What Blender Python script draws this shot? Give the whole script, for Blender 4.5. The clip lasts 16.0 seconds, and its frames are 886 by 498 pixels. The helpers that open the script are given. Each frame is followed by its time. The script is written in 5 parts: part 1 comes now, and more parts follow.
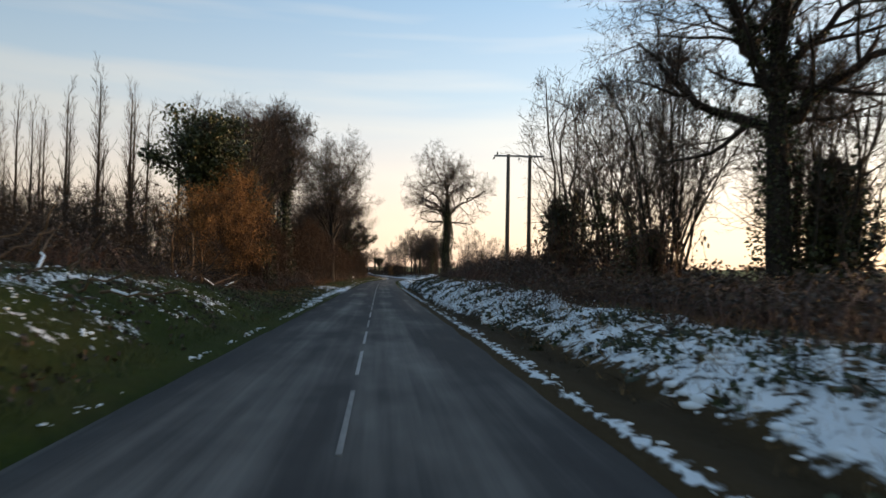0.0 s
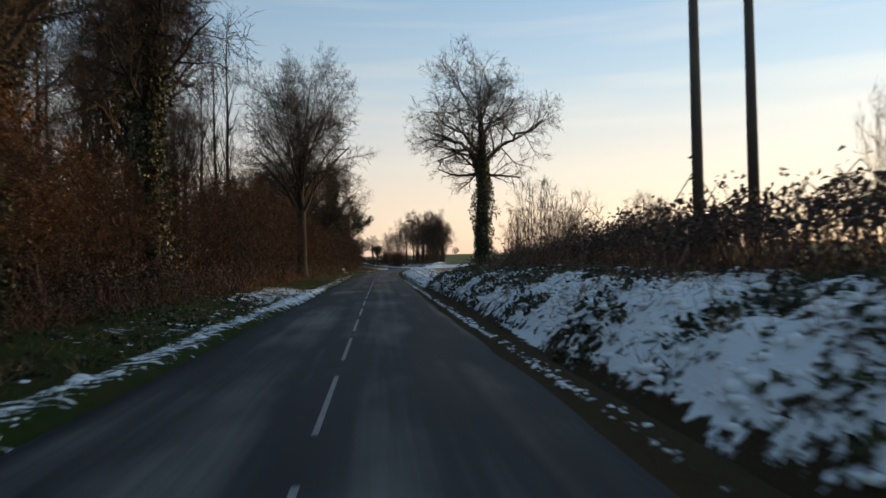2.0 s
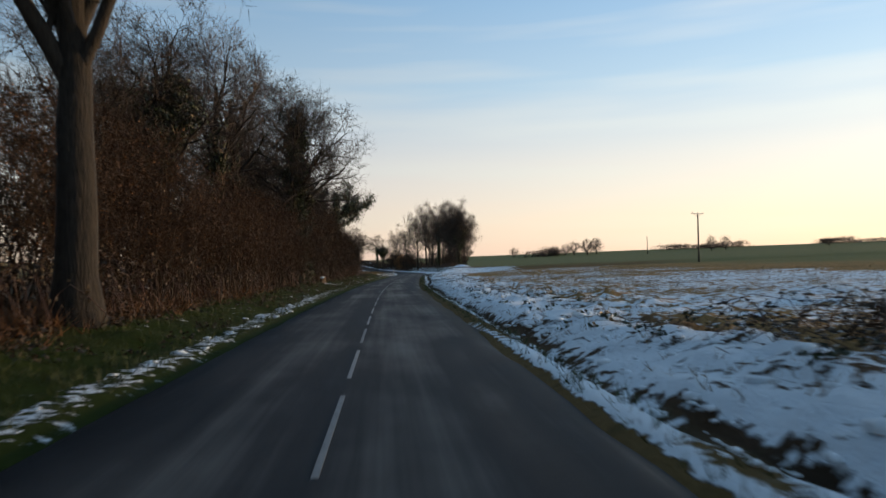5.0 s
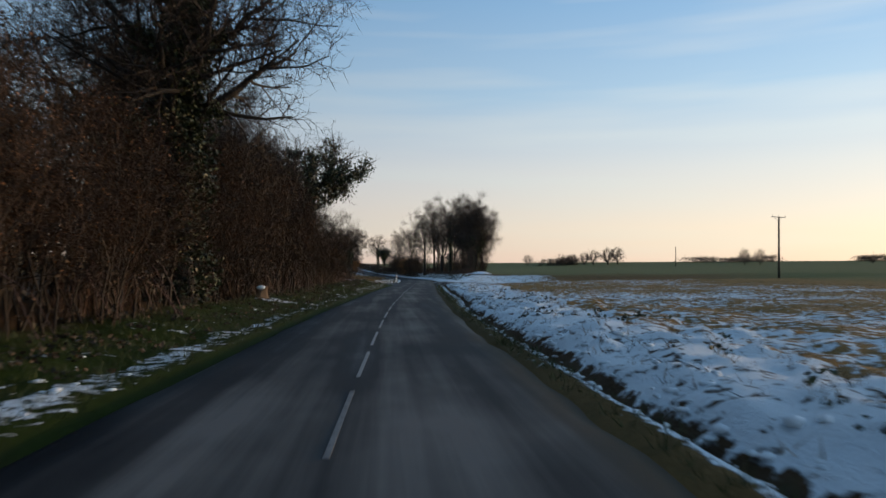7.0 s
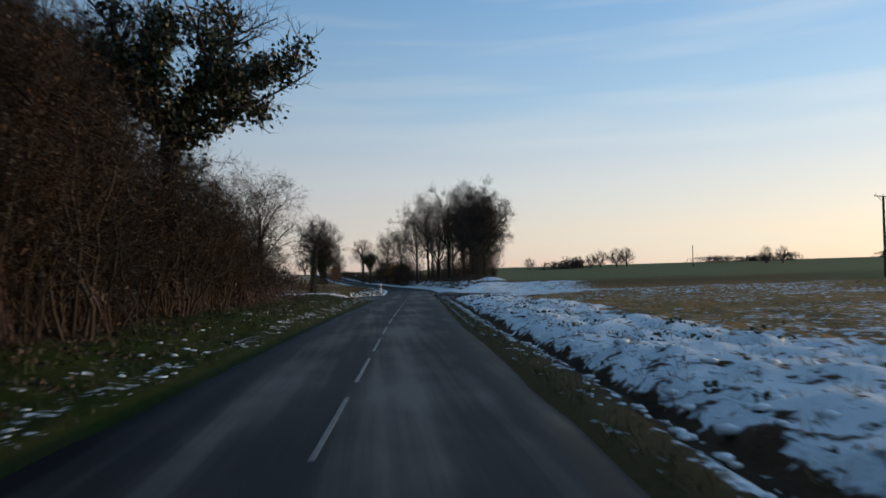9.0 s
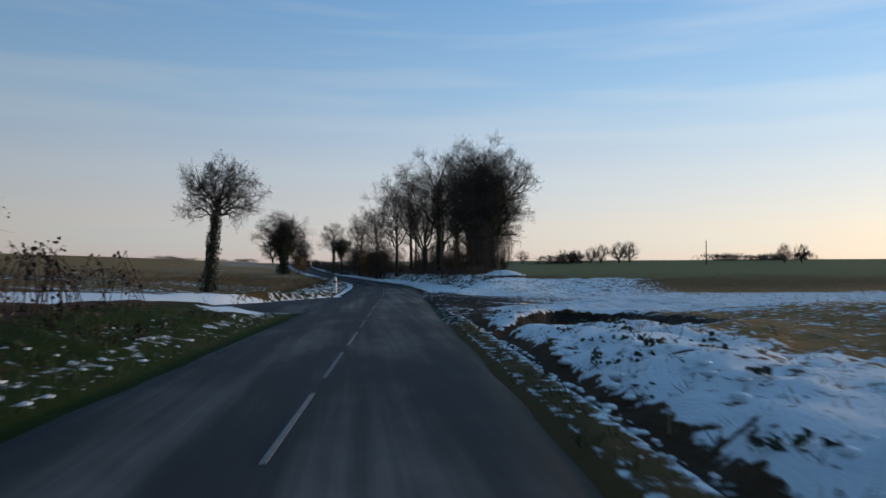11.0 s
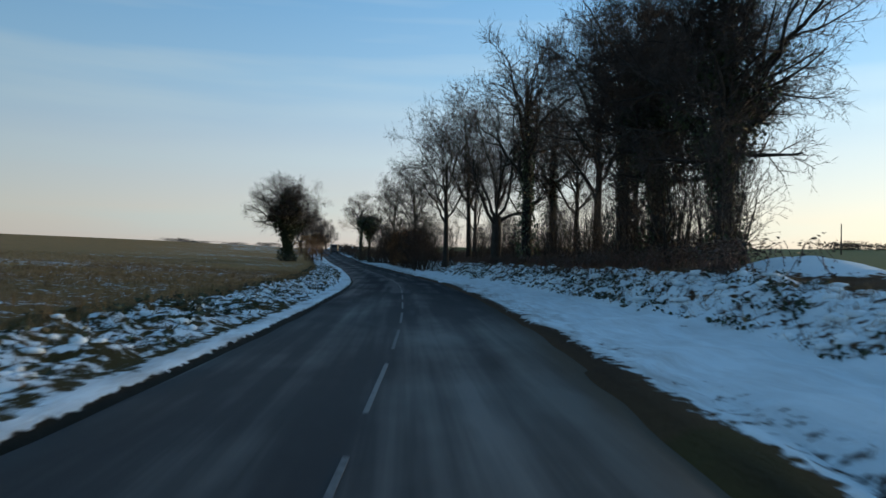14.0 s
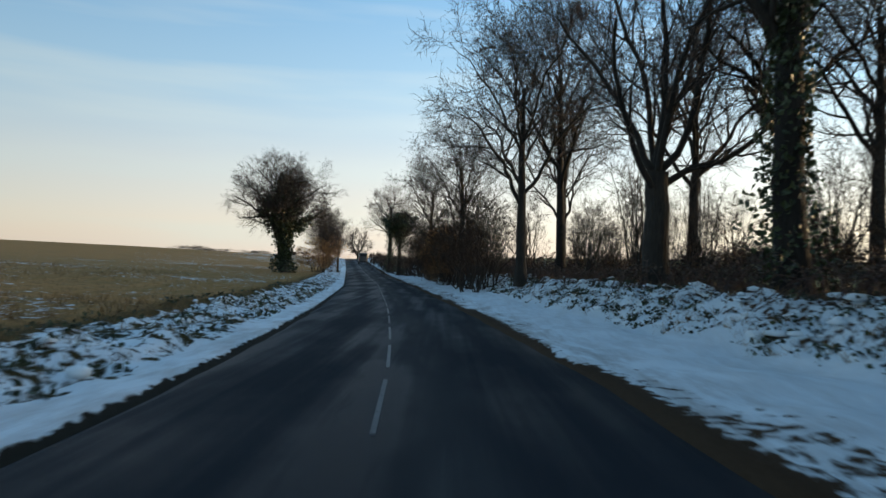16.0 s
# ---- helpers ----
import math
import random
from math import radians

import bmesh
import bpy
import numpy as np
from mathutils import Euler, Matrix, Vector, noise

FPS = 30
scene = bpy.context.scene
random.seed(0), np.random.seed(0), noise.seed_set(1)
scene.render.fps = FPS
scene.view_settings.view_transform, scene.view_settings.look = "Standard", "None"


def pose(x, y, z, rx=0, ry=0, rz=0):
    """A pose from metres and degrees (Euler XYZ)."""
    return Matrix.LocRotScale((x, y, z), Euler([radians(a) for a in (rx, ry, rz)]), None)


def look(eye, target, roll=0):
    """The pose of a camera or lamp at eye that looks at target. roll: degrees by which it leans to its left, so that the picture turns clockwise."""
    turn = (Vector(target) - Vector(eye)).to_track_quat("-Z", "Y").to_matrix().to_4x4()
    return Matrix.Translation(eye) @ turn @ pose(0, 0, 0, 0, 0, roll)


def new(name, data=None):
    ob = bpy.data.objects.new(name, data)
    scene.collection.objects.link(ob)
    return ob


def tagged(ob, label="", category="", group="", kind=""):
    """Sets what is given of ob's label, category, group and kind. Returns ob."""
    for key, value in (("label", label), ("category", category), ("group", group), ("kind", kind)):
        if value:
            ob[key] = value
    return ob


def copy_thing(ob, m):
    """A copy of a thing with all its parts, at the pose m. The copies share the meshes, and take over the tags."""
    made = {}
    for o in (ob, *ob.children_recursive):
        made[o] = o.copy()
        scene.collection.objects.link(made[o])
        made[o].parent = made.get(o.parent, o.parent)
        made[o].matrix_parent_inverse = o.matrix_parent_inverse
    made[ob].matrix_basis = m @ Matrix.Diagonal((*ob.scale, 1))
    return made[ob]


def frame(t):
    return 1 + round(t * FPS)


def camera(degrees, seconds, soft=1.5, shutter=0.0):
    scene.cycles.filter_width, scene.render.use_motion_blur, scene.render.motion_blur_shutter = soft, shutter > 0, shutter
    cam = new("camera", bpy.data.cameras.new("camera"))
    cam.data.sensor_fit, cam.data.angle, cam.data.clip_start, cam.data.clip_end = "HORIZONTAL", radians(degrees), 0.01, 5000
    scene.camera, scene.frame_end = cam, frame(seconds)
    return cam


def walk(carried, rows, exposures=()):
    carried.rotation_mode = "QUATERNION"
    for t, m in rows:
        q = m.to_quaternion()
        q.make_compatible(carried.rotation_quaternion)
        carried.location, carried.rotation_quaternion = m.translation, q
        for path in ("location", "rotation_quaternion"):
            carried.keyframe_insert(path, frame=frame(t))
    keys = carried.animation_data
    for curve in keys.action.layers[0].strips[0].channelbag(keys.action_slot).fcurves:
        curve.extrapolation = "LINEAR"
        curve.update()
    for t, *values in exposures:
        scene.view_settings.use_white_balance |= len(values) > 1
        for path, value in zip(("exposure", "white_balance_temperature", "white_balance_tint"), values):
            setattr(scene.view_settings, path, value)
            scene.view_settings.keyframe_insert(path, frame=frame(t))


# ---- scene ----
cam = camera(64.0, 16.0, soft=1.55, shutter=0.2)
PATH = [
    (0.0, (-0.147, -0.733, 1.403), (0.735, 9.221, 1.771), 1.03),
    (0.5, (-0.067, 6.818, 1.394), (0.818, 16.775, 1.658), 0.54),
    (1.0, (-0.011, 14.326, 1.396), (0.899, 24.278, 1.744), -0.75),
    (1.5, (0.037, 21.775, 1.395), (0.942, 31.730, 1.662), -0.31),
    (2.0, (0.102, 29.289, 1.364), (1.005, 39.246, 1.560), -1.14),
    (2.5, (0.060, 36.746, 1.388), (0.746, 46.720, 1.605), -0.47),
    (3.0, (0.040, 44.234, 1.387), (0.830, 54.199, 1.647), -1.76),
    (3.5, (0.092, 51.486, 1.387), (1.047, 61.440, 1.476), -2.28),
    (6.0, (0.148, 87.800, 1.352), (0.906, 97.766, 1.683), -1.33),
    (6.5, (0.206, 95.079, 1.390), (1.061, 105.038, 1.674), -0.99),
    (7.0, (0.272, 102.219, 1.393), (1.068, 112.182, 1.727), 0.16),
    (7.5, (0.347, 109.184, 1.392), (1.207, 119.140, 1.776), -0.60),
    (8.0, (0.540, 116.242, 1.391), (1.493, 126.190, 1.761), -0.18),
    (8.5, (0.850, 123.505, 1.389), (1.602, 133.471, 1.724), 0.37),
    (9.0, (1.274, 130.885, 1.396), (2.221, 140.831, 1.830), -1.19),
    (9.5, (1.729, 138.367, 1.386), (2.742, 148.310, 1.731), -0.95),
    (12.0, (3.932, 176.230, 1.404), (5.204, 186.144, 1.717), 0.48),
    (12.5, (4.331, 183.785, 1.397), (5.558, 193.706, 1.641), 0.35),
    (13.0, (4.768, 191.572, 1.396), (5.883, 201.507, 1.633), 1.53),
    (13.5, (5.144, 199.322, 1.375), (6.090, 209.277, 1.461), 3.01),
    (14.0, (5.450, 207.159, 1.386), (6.025, 217.141, 1.544), 0.84),
    (14.5, (5.715, 215.021, 1.378), (6.236, 225.005, 1.616), 1.61),
    (15.0, (5.839, 223.178, 1.387), (6.100, 233.166, 1.801), -0.58),
    (15.5, (5.881, 231.621, 1.390), (5.940, 241.616, 1.712), 0.60),
    (16.0, (5.858, 240.256, 1.385), (5.805, 250.251, 1.705), 1.28),
]
walk(cam, [(t, look(eye, target, roll)) for t, eye, target, roll in PATH],
     exposures=[(0.0, 1.85, 8050, 11), (0.5, 1.86, 8050, 11), (1.0, 1.76, 8000, 11), (1.5, 1.52, 7900, 10), (3.5, 1.55, 7500, 8), (6.0, 1.32, 6800, 6), (9.5, 1.13, 6250, 5), (12.5, 1.05, 5700, 1), (14.0, 1.3, 5750, -4), (15.0, 1.63, 6000, -4), (16.0, 1.74, 6500, -1)])

# ---------- light ----------
world = bpy.data.worlds.new("dusk_sky")
scene.world = world
world.use_nodes = True
wn, wl = world.node_tree.nodes, world.node_tree.links
sky = wn.new("ShaderNodeTexSky")
sky.sky_type = "NISHITA"
sky.sun_disc = False
SUN_EL, SUN_AZ = 4.0, 70.0          # degrees; azimuth clockwise from the road's heading
sky.sun_elevation = radians(SUN_EL)
sky.sun_rotation = radians(SUN_AZ)
sky.air_density, sky.dust_density, sky.ozone_density = 1.0, 0.8, 2.2
# the evening haze: rosy at the skyline, blue above, over the clear sky's own glow
place = wn.new("ShaderNodeTexCoord")
axes = wn.new("ShaderNodeSeparateXYZ")
wl.new(place.outputs["Generated"], axes.inputs[0])
haze = wn.new("ShaderNodeValToRGB")
while len(haze.color_ramp.elements) < 6:
    haze.color_ramp.elements.new(0.5)
for e, (at, tone) in zip(haze.color_ramp.elements, [(0.0, (0.86, 0.66, 0.64)), (0.06, (0.86, 0.71, 0.68)), (0.14, (0.72, 0.69, 0.74)), (0.24, (0.43, 0.585, 0.79)), (0.4, (0.215, 0.42, 0.73)), (0.72, (0.105, 0.245, 0.48))]):
    e.position, e.color = at, (*tone, 1)
wl.new(axes.outputs[2], haze.inputs[0])
stretch = wn.new("ShaderNodeMapping")
stretch.inputs["Scale"].default_value = (1.2, 1.2, 13.0)
wl.new(place.outputs["Generated"], stretch.inputs[0])
veil = wn.new("ShaderNodeTexNoise")
veil.inputs["Scale"].default_value, veil.inputs["Detail"].default_value = 1.6, 3.0
wl.new(stretch.outputs[0], veil.inputs["Vector"])
thin = wn.new("ShaderNodeMapRange")
thin.inputs["From Min"].default_value, thin.inputs["From Max"].default_value = 0.46, 0.72
thin.inputs["To Min"].default_value, thin.inputs["To Max"].default_value = 0.0, 0.5
wl.new(veil.outputs["Fac"], thin.inputs["Value"])
cirrus = wn.new("ShaderNodeMix")
cirrus.data_type = "RGBA"
cirrus.inputs[7].default_value = (0.74, 0.75, 0.78, 1)
wl.new(thin.outputs[0], cirrus.inputs[0])
wl.new(haze.outputs[0], cirrus.inputs[6])
level = wn.new("ShaderNodeVectorMath")
level.operation = "SCALE"
# the haze glows towards the sunset and dulls away from it
toward = wn.new("ShaderNodeVectorMath")
toward.operation = "DOT_PRODUCT"
toward.inputs[1].default_value = (math.sin(radians(SUN_AZ)), math.cos(radians(SUN_AZ)), 0.0)
wl.new(place.outputs["Generated"], toward.inputs[0])
glow = wn.new("ShaderNodeMapRange")
glow.inputs["From Min"].default_value, glow.inputs["From Max"].default_value = -0.4, 1.0
glow.inputs["To Min"].default_value, glow.inputs["To Max"].default_value = 0.22 / 0.15, 0.535 / 0.15
wl.new(toward.outputs["Value"], glow.inputs["Value"])
wl.new(glow.outputs[0], level.inputs["Scale"])
wl.new(cirrus.outputs[2], level.inputs[0])
# the glow turns yellower where the sun goes down
side = wn.new("ShaderNodeMapRange")
side.inputs["From Min"].default_value, side.inputs["From Max"].default_value = 0.3, 0.95
wl.new(toward.outputs["Value"], side.inputs["Value"])
low = wn.new("ShaderNodeMapRange")
low.inputs["From Min"].default_value, low.inputs["From Max"].default_value = 0.3, 0.03
wl.new(axes.outputs[2], low.inputs["Value"])
both = wn.new("ShaderNodeMath")
both.operation = "MULTIPLY"
wl.new(side.outputs[0], both.inputs[0])
wl.new(low.outputs[0], both.inputs[1])
amber = wn.new("ShaderNodeMix")
amber.data_type, amber.blend_type = "RGBA", "MULTIPLY"
amber.inputs[7].default_value = (1.06, 1.02, 0.9, 1)
wl.new(both.outputs[0], amber.inputs[0])
wl.new(level.outputs[0], amber.inputs[6])
air = wn.new("ShaderNodeMix")
air.data_type = "RGBA"
air.inputs[0].default_value = 0.8
wl.new(sky.outputs[0], air.inputs[6])
wl.new(amber.outputs[2], air.inputs[7])
wl.new(air.outputs[2], wn["Background"].inputs[0])
wn["Background"].inputs[1].default_value = 0.15
sun = new("sun", bpy.data.lights.new("sun", "SUN"))
sun.data.energy, sun.data.angle, sun.data.color = 1.1, radians(10), (1.0, 0.64, 0.34)
sun_to = Vector((math.sin(radians(SUN_AZ)), math.cos(radians(SUN_AZ)), math.tan(radians(SUN_EL))))
sun.matrix_world = look(sun_to * 100, (0, 0, 0))


# ---------- materials ----------
def material(name, rough=0.8):
    m = bpy.data.materials.new(name)
    m.use_nodes = True
    m.node_tree.nodes["Principled BSDF"].inputs["Roughness"].default_value = rough
    return m, m.node_tree.nodes, m.node_tree.links, m.node_tree.nodes["Principled BSDF"]


def noise_of(n, l, scale, detail=3.0, rough=0.55, space="Object", stretch=None):
    c = n.new("ShaderNodeTexCoord")
    t = n.new("ShaderNodeTexNoise")
    t.inputs["Scale"].default_value, t.inputs["Detail"].default_value, t.inputs["Roughness"].default_value = scale, detail, rough
    if stretch:
        k = n.new("ShaderNodeMapping")
        k.inputs["Scale"].default_value = stretch
        l.new(c.outputs[space], k.inputs[0])
        l.new(k.outputs[0], t.inputs["Vector"])
    else:
        l.new(c.outputs[space], t.inputs["Vector"])
    return t.outputs["Fac"]


def ramp_of(n, l, fac, stops):
    r = n.new("ShaderNodeValToRGB")
    e = r.color_ramp.elements
    while len(e) < len(stops):
        e.new(0.5)
    for k, (p, c) in zip(e, stops):
        k.position, k.color = p, (*c, 1) if len(c) == 3 else c
    l.new(fac, r.inputs[0])
    return r.outputs[0]


def mixed(n, l, fac, a, b):
    x = n.new("ShaderNodeMix")
    x.data_type = "RGBA"
    for socket, value in ((x.inputs[0], fac), (x.inputs[6], a), (x.inputs[7], b)):
        if hasattr(value, "is_linked"):
            l.new(value, socket)
        elif isinstance(value, tuple):
            socket.default_value = (*value, 1)
        else:
            socket.default_value = value
    return x.outputs[2]


def calc(n, l, op, a, b=0.0, clamp=False):
    x = n.new("ShaderNodeMath")
    x.operation, x.use_clamp = op, clamp
    for socket, value in zip(x.inputs, (a, b)):
        if hasattr(value, "is_linked"):
            l.new(value, socket)
        else:
            socket.default_value = value
    return x.outputs[0]


def attr(n, name):
    a = n.new("ShaderNodeAttribute")
    a.attribute_name = name
    return a.outputs["Fac"]


def bump(n, l, height, bsdf, strength=0.5, distance=0.05):
    b = n.new("ShaderNodeBump")
    b.inputs["Strength"].default_value, b.inputs["Distance"].default_value = strength, distance
    l.new(height, b.inputs["Height"])
    l.new(b.outputs[0], bsdf.inputs["Normal"])


def varied(name, dark, light, scale=6.0, rough=0.8, island=False, relief=0.0, stretch=None):
    """A two-tone surface with grain; island: every loose piece has its own tone."""
    m, n, l, b = material(name, rough)
    fine = noise_of(n, l, scale, 4, stretch=stretch)
    wide = noise_of(n, l, scale * 0.13, 2)
    f = calc(n, l, "MULTIPLY_ADD", fine, 0.6)
    n[f.node.name].inputs[2].default_value = 0.0
    f = calc(n, l, "ADD", f, calc(n, l, "MULTIPLY", wide, 0.4))
    if island:
        g = n.new("ShaderNodeNewGeometry")
        f = calc(n, l, "ADD", calc(n, l, "MULTIPLY", f, 0.4), calc(n, l, "MULTIPLY", g.outputs["Random Per Island"], 0.6))
    o = n.new("ShaderNodeObjectInfo")
    f = calc(n, l, "ADD", f, calc(n, l, "MULTIPLY", calc(n, l, "SUBTRACT", o.outputs["Random"], 0.5), 0.25))
    l.new(ramp_of(n, l, f, [(0.25, dark), (0.75, light)]), b.inputs["Base Color"])
    if relief:
        bump(n, l, fine, b, 0.8, relief)
    return m


M_BARK = varied("bark", (0.009, 0.008, 0.006), (0.05, 0.041, 0.031), 18, 0.95, relief=0.06, stretch=(1, 1, 0.18))
M_TWIG = varied("twig", (0.03, 0.022, 0.018), (0.09, 0.068, 0.055), 3, 0.85)
M_TWIG_BROWN = varied("brown_twig", (0.013, 0.009, 0.006), (0.042, 0.027, 0.015), 2, 0.85)
M_TWIG_RUSSET = varied("russet_twig", (0.021, 0.0105, 0.006), (0.08, 0.038, 0.015), 2, 0.85)
# withered russet, brightened to carry the low sun's glow in its colour
M_LEAF_SUNLIT_RUSSET = varied("sunlit_russet_leaf", (0.09, 0.048, 0.014), (0.36, 0.18, 0.055), 1.2, 0.75, island=True)
M_LEAF_BROWN = varied("withered_leaf", (0.06, 0.026, 0.009), (0.24, 0.105, 0.035), 1.2, 0.75, island=True)
# brown leaf tone, darkened to include the shade inside the hedge
M_LEAF_DRAB = varied("drab_leaf", (0.018, 0.011, 0.006), (0.07, 0.038, 0.018), 1.2, 0.8, island=True)
M_IVY = varied("ivy_leaf", (0.01, 0.016, 0.004), (0.052, 0.068, 0.02), 2, 0.5, island=True)
M_BRAMBLE = varied("bramble_leaf", (0.018, 0.014, 0.008), (0.075, 0.045, 0.022), 2, 0.65, island=True)
M_CANE = varied("bramble_cane", (0.03, 0.015, 0.011), (0.1, 0.05, 0.035), 4, 0.7)
M_BLADE = varied("grass_blade", (0.011, 0.022, 0.004), (0.058, 0.078, 0.015), 1.0, 0.7, island=True)
M_STRAW = varied("dead_stalk", (0.1, 0.06, 0.025), (0.34, 0.21, 0.09), 1.0, 0.85, island=True)
M_POLE = varied("weathered_pole_wood", (0.035, 0.03, 0.026), (0.1, 0.088, 0.075), 10, 0.85, relief=0.008, stretch=(1, 1, 0.06))
M_METAL = varied("galvanised_steel", (0.12, 0.12, 0.12), (0.26, 0.26, 0.26), 20, 0.5)
M_GLASS_INSULATOR = varied("insulator_glaze", (0.04, 0.05, 0.05), (0.08, 0.09, 0.09), 8, 0.2)
M_WHITE = varied("white_plastic", (0.62, 0.61, 0.57), (0.82, 0.82, 0.8), 9, 0.45)
M_RED = varied("red_reflective_band", (0.2, 0.012, 0.01), (0.32, 0.022, 0.018), 9, 0.35)
M_PAINT_WORN = varied("faded_line_paint", (0.03, 0.03, 0.031), (0.2, 0.2, 0.195), 9, 0.75)
M_PAINT = varied("worn_line_paint", (0.09, 0.09, 0.088), (0.33, 0.33, 0.32), 22, 0.7)
M_LOG = varied("cut_wood", (0.05, 0.03, 0.016), (0.17, 0.105, 0.055), 12, 0.8, relief=0.01)


def snow_material():
    m, n, l, b = material("snow", 0.55)
    f = noise_of(n, l, 9, 5)
    w = noise_of(n, l, 1.1, 3)
    l.new(mixed(n, l, calc(n, l, "MULTIPLY", w, 0.8), (0.84, 0.9, 0.93), (0.68, 0.76, 0.81)), b.inputs["Base Color"])
    bump(n, l, f, b, 0.7, 0.03)
    b.inputs["Specular IOR Level"].default_value = 0.2
    b.inputs["Subsurface Weight"].default_value = 0.0
    return m


M_SNOW = snow_material()


def ground_material():
    m, n, l, b = material("verge_and_field", 0.92)
    fine, mid, wide = noise_of(n, l, 16, 6, 0.65), noise_of(n, l, 3.2, 5, 0.6), noise_of(n, l, 0.35, 4)
    turf = mixed(n, l, mid, (0.009, 0.016, 0.002), (0.038, 0.056, 0.007))
    turf = mixed(n, l, ramp_of(n, l, wide, [(0.5, (0, 0, 0)), (0.8, (1, 1, 1))]), turf, (0.042, 0.037, 0.013))
    litter = mixed(n, l, fine, (0.03, 0.018, 0.01), (0.12, 0.07, 0.035))
    stubble = mixed(n, l, fine, (0.19, 0.1, 0.035), (0.47, 0.275, 0.105))
    stubble = mixed(n, l, ramp_of(n, l, mid, [(0.5, (0, 0, 0)), (0.68, (0.75, 0.75, 0.75))]), stubble, (0.1, 0.062, 0.025))
    rows = noise_of(n, l, 1.0, 3, 0.6, stretch=(1.6, 0.12, 1))
    stubble = mixed(n, l, ramp_of(n, l, rows, [(0.45, (0, 0, 0)), (0.75, (1, 1, 1))]), stubble, (0.2, 0.135, 0.05))
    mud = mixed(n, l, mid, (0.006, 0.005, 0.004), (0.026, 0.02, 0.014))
    base = mixed(n, l, attr(n, "turf"), litter, turf)
    base = mixed(n, l, attr(n, "stubble"), base, stubble)
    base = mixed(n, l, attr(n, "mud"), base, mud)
    crop = mixed(n, l, mid, (0.11, 0.115, 0.042), (0.21, 0.195, 0.082))
    base = mixed(n, l, attr(n, "crop"), base, crop)
    # snow lies where the cover is higher than a broken threshold
    lump = calc(n, l, "ADD", calc(n, l, "MULTIPLY", noise_of(n, l, 4.0, 5, 0.6), 0.74), calc(n, l, "MULTIPLY", noise_of(n, l, 0.8, 2), 0.26))
    cover = calc(n, l, "SUBTRACT", attr(n, "snow"), lump)
    cover = calc(n, l, "MULTIPLY_ADD", cover, 17.0, True)
    n[cover.node.name].inputs[2].default_value = 0.5
    white = mixed(n, l, noise_of(n, l, 1.3, 3), (0.68, 0.76, 0.81), (0.84, 0.9, 0.93))
    smear = ramp_of(n, l, noise_of(n, l, 1.0, 5, 0.65, stretch=(2.4, 0.5, 1)), [(0.4, (0, 0, 0)), (0.66, (1, 1, 1))])
    white = mixed(n, l, calc(n, l, "MULTIPLY", attr(n, "grime"), smear), white, (0.24, 0.2, 0.16))
    b.inputs["Specular IOR Level"].default_value = 0.08
    l.new(mixed(n, l, cover, base, white), b.inputs["Base Color"])
    wet = calc(n, l, "MULTIPLY", attr(n, "mud"), -0.06)
    l.new(calc(n, l, "ADD", wet, 0.9), b.inputs["Roughness"])
    h = calc(n, l, "ADD", calc(n, l, "MULTIPLY", fine, 0.45), calc(n, l, "MULTIPLY", cover, 0.7))
    bump(n, l, h, b, 0.9, 0.09)
    return m


def road_material():
    m, n, l, b = material("asphalt", 0.8)
    grit = noise_of(n, l, 90, 4, 0.7)
    patch = noise_of(n, l, 0.32, 4, 0.6, stretch=(1.0, 0.45, 1))
    streak = noise_of(n, l, 1.0, 4, 0.6, stretch=(2.2, 0.05, 1))
    dry = attr(n, "dry")
    f = calc(n, l, "ADD", calc(n, l, "MULTIPLY", dry, 0.75), calc(n, l, "MULTIPLY", calc(n, l, "SUBTRACT", streak, 0.5), 1.25))
    f = calc(n, l, "ADD", f, calc(n, l, "MULTIPLY", calc(n, l, "SUBTRACT", patch, 0.5), 1.7), True)
    tone = ramp_of(n, l, f, [(0.0, (0.011, 0.012, 0.014)), (0.25, (0.026, 0.027, 0.029)), (0.45, (0.052, 0.052, 0.052)), (0.7, (0.105, 0.102, 0.096)), (1.0, (0.19, 0.182, 0.17))])
    tone = mixed(n, l, calc(n, l, "MULTIPLY", grit, 0.26), tone, (0.02, 0.02, 0.021))
    tone = mixed(n, l, attr(n, "dirt"), tone, (0.075, 0.06, 0.042))
    tone = mixed(n, l, attr(n, "fresh"), tone, (0.015, 0.019, 0.025))
    l.new(calc(n, l, "ADD", calc(n, l, "MULTIPLY", attr(n, "fresh"), -0.07), 0.1), b.inputs["Specular IOR Level"])
    l.new(tone, b.inputs["Base Color"])
    l.new(ramp_of(n, l, f, [(0.0, (0.5, 0.5, 0.5)), (0.5, (0.85, 0.85, 0.85))]), b.inputs["Roughness"])
    bump(n, l, grit, b, 0.5, 0.008)
    return m


def water_material():
    m, n, l, b = material("puddle_water", 0.04)
    b.inputs["Base Color"].default_value = (0.03, 0.028, 0.025, 1)
    b.inputs["IOR"].default_value = 1.33
    b.inputs["Specular IOR Level"].default_value = 0.7
    bump(n, l, noise_of(n, l, 3, 2), b, 0.06, 0.01)
    return m


M_GROUND, M_ROAD, M_WATER = ground_material(), road_material(), water_material()

# ---------- mesh helpers ----------


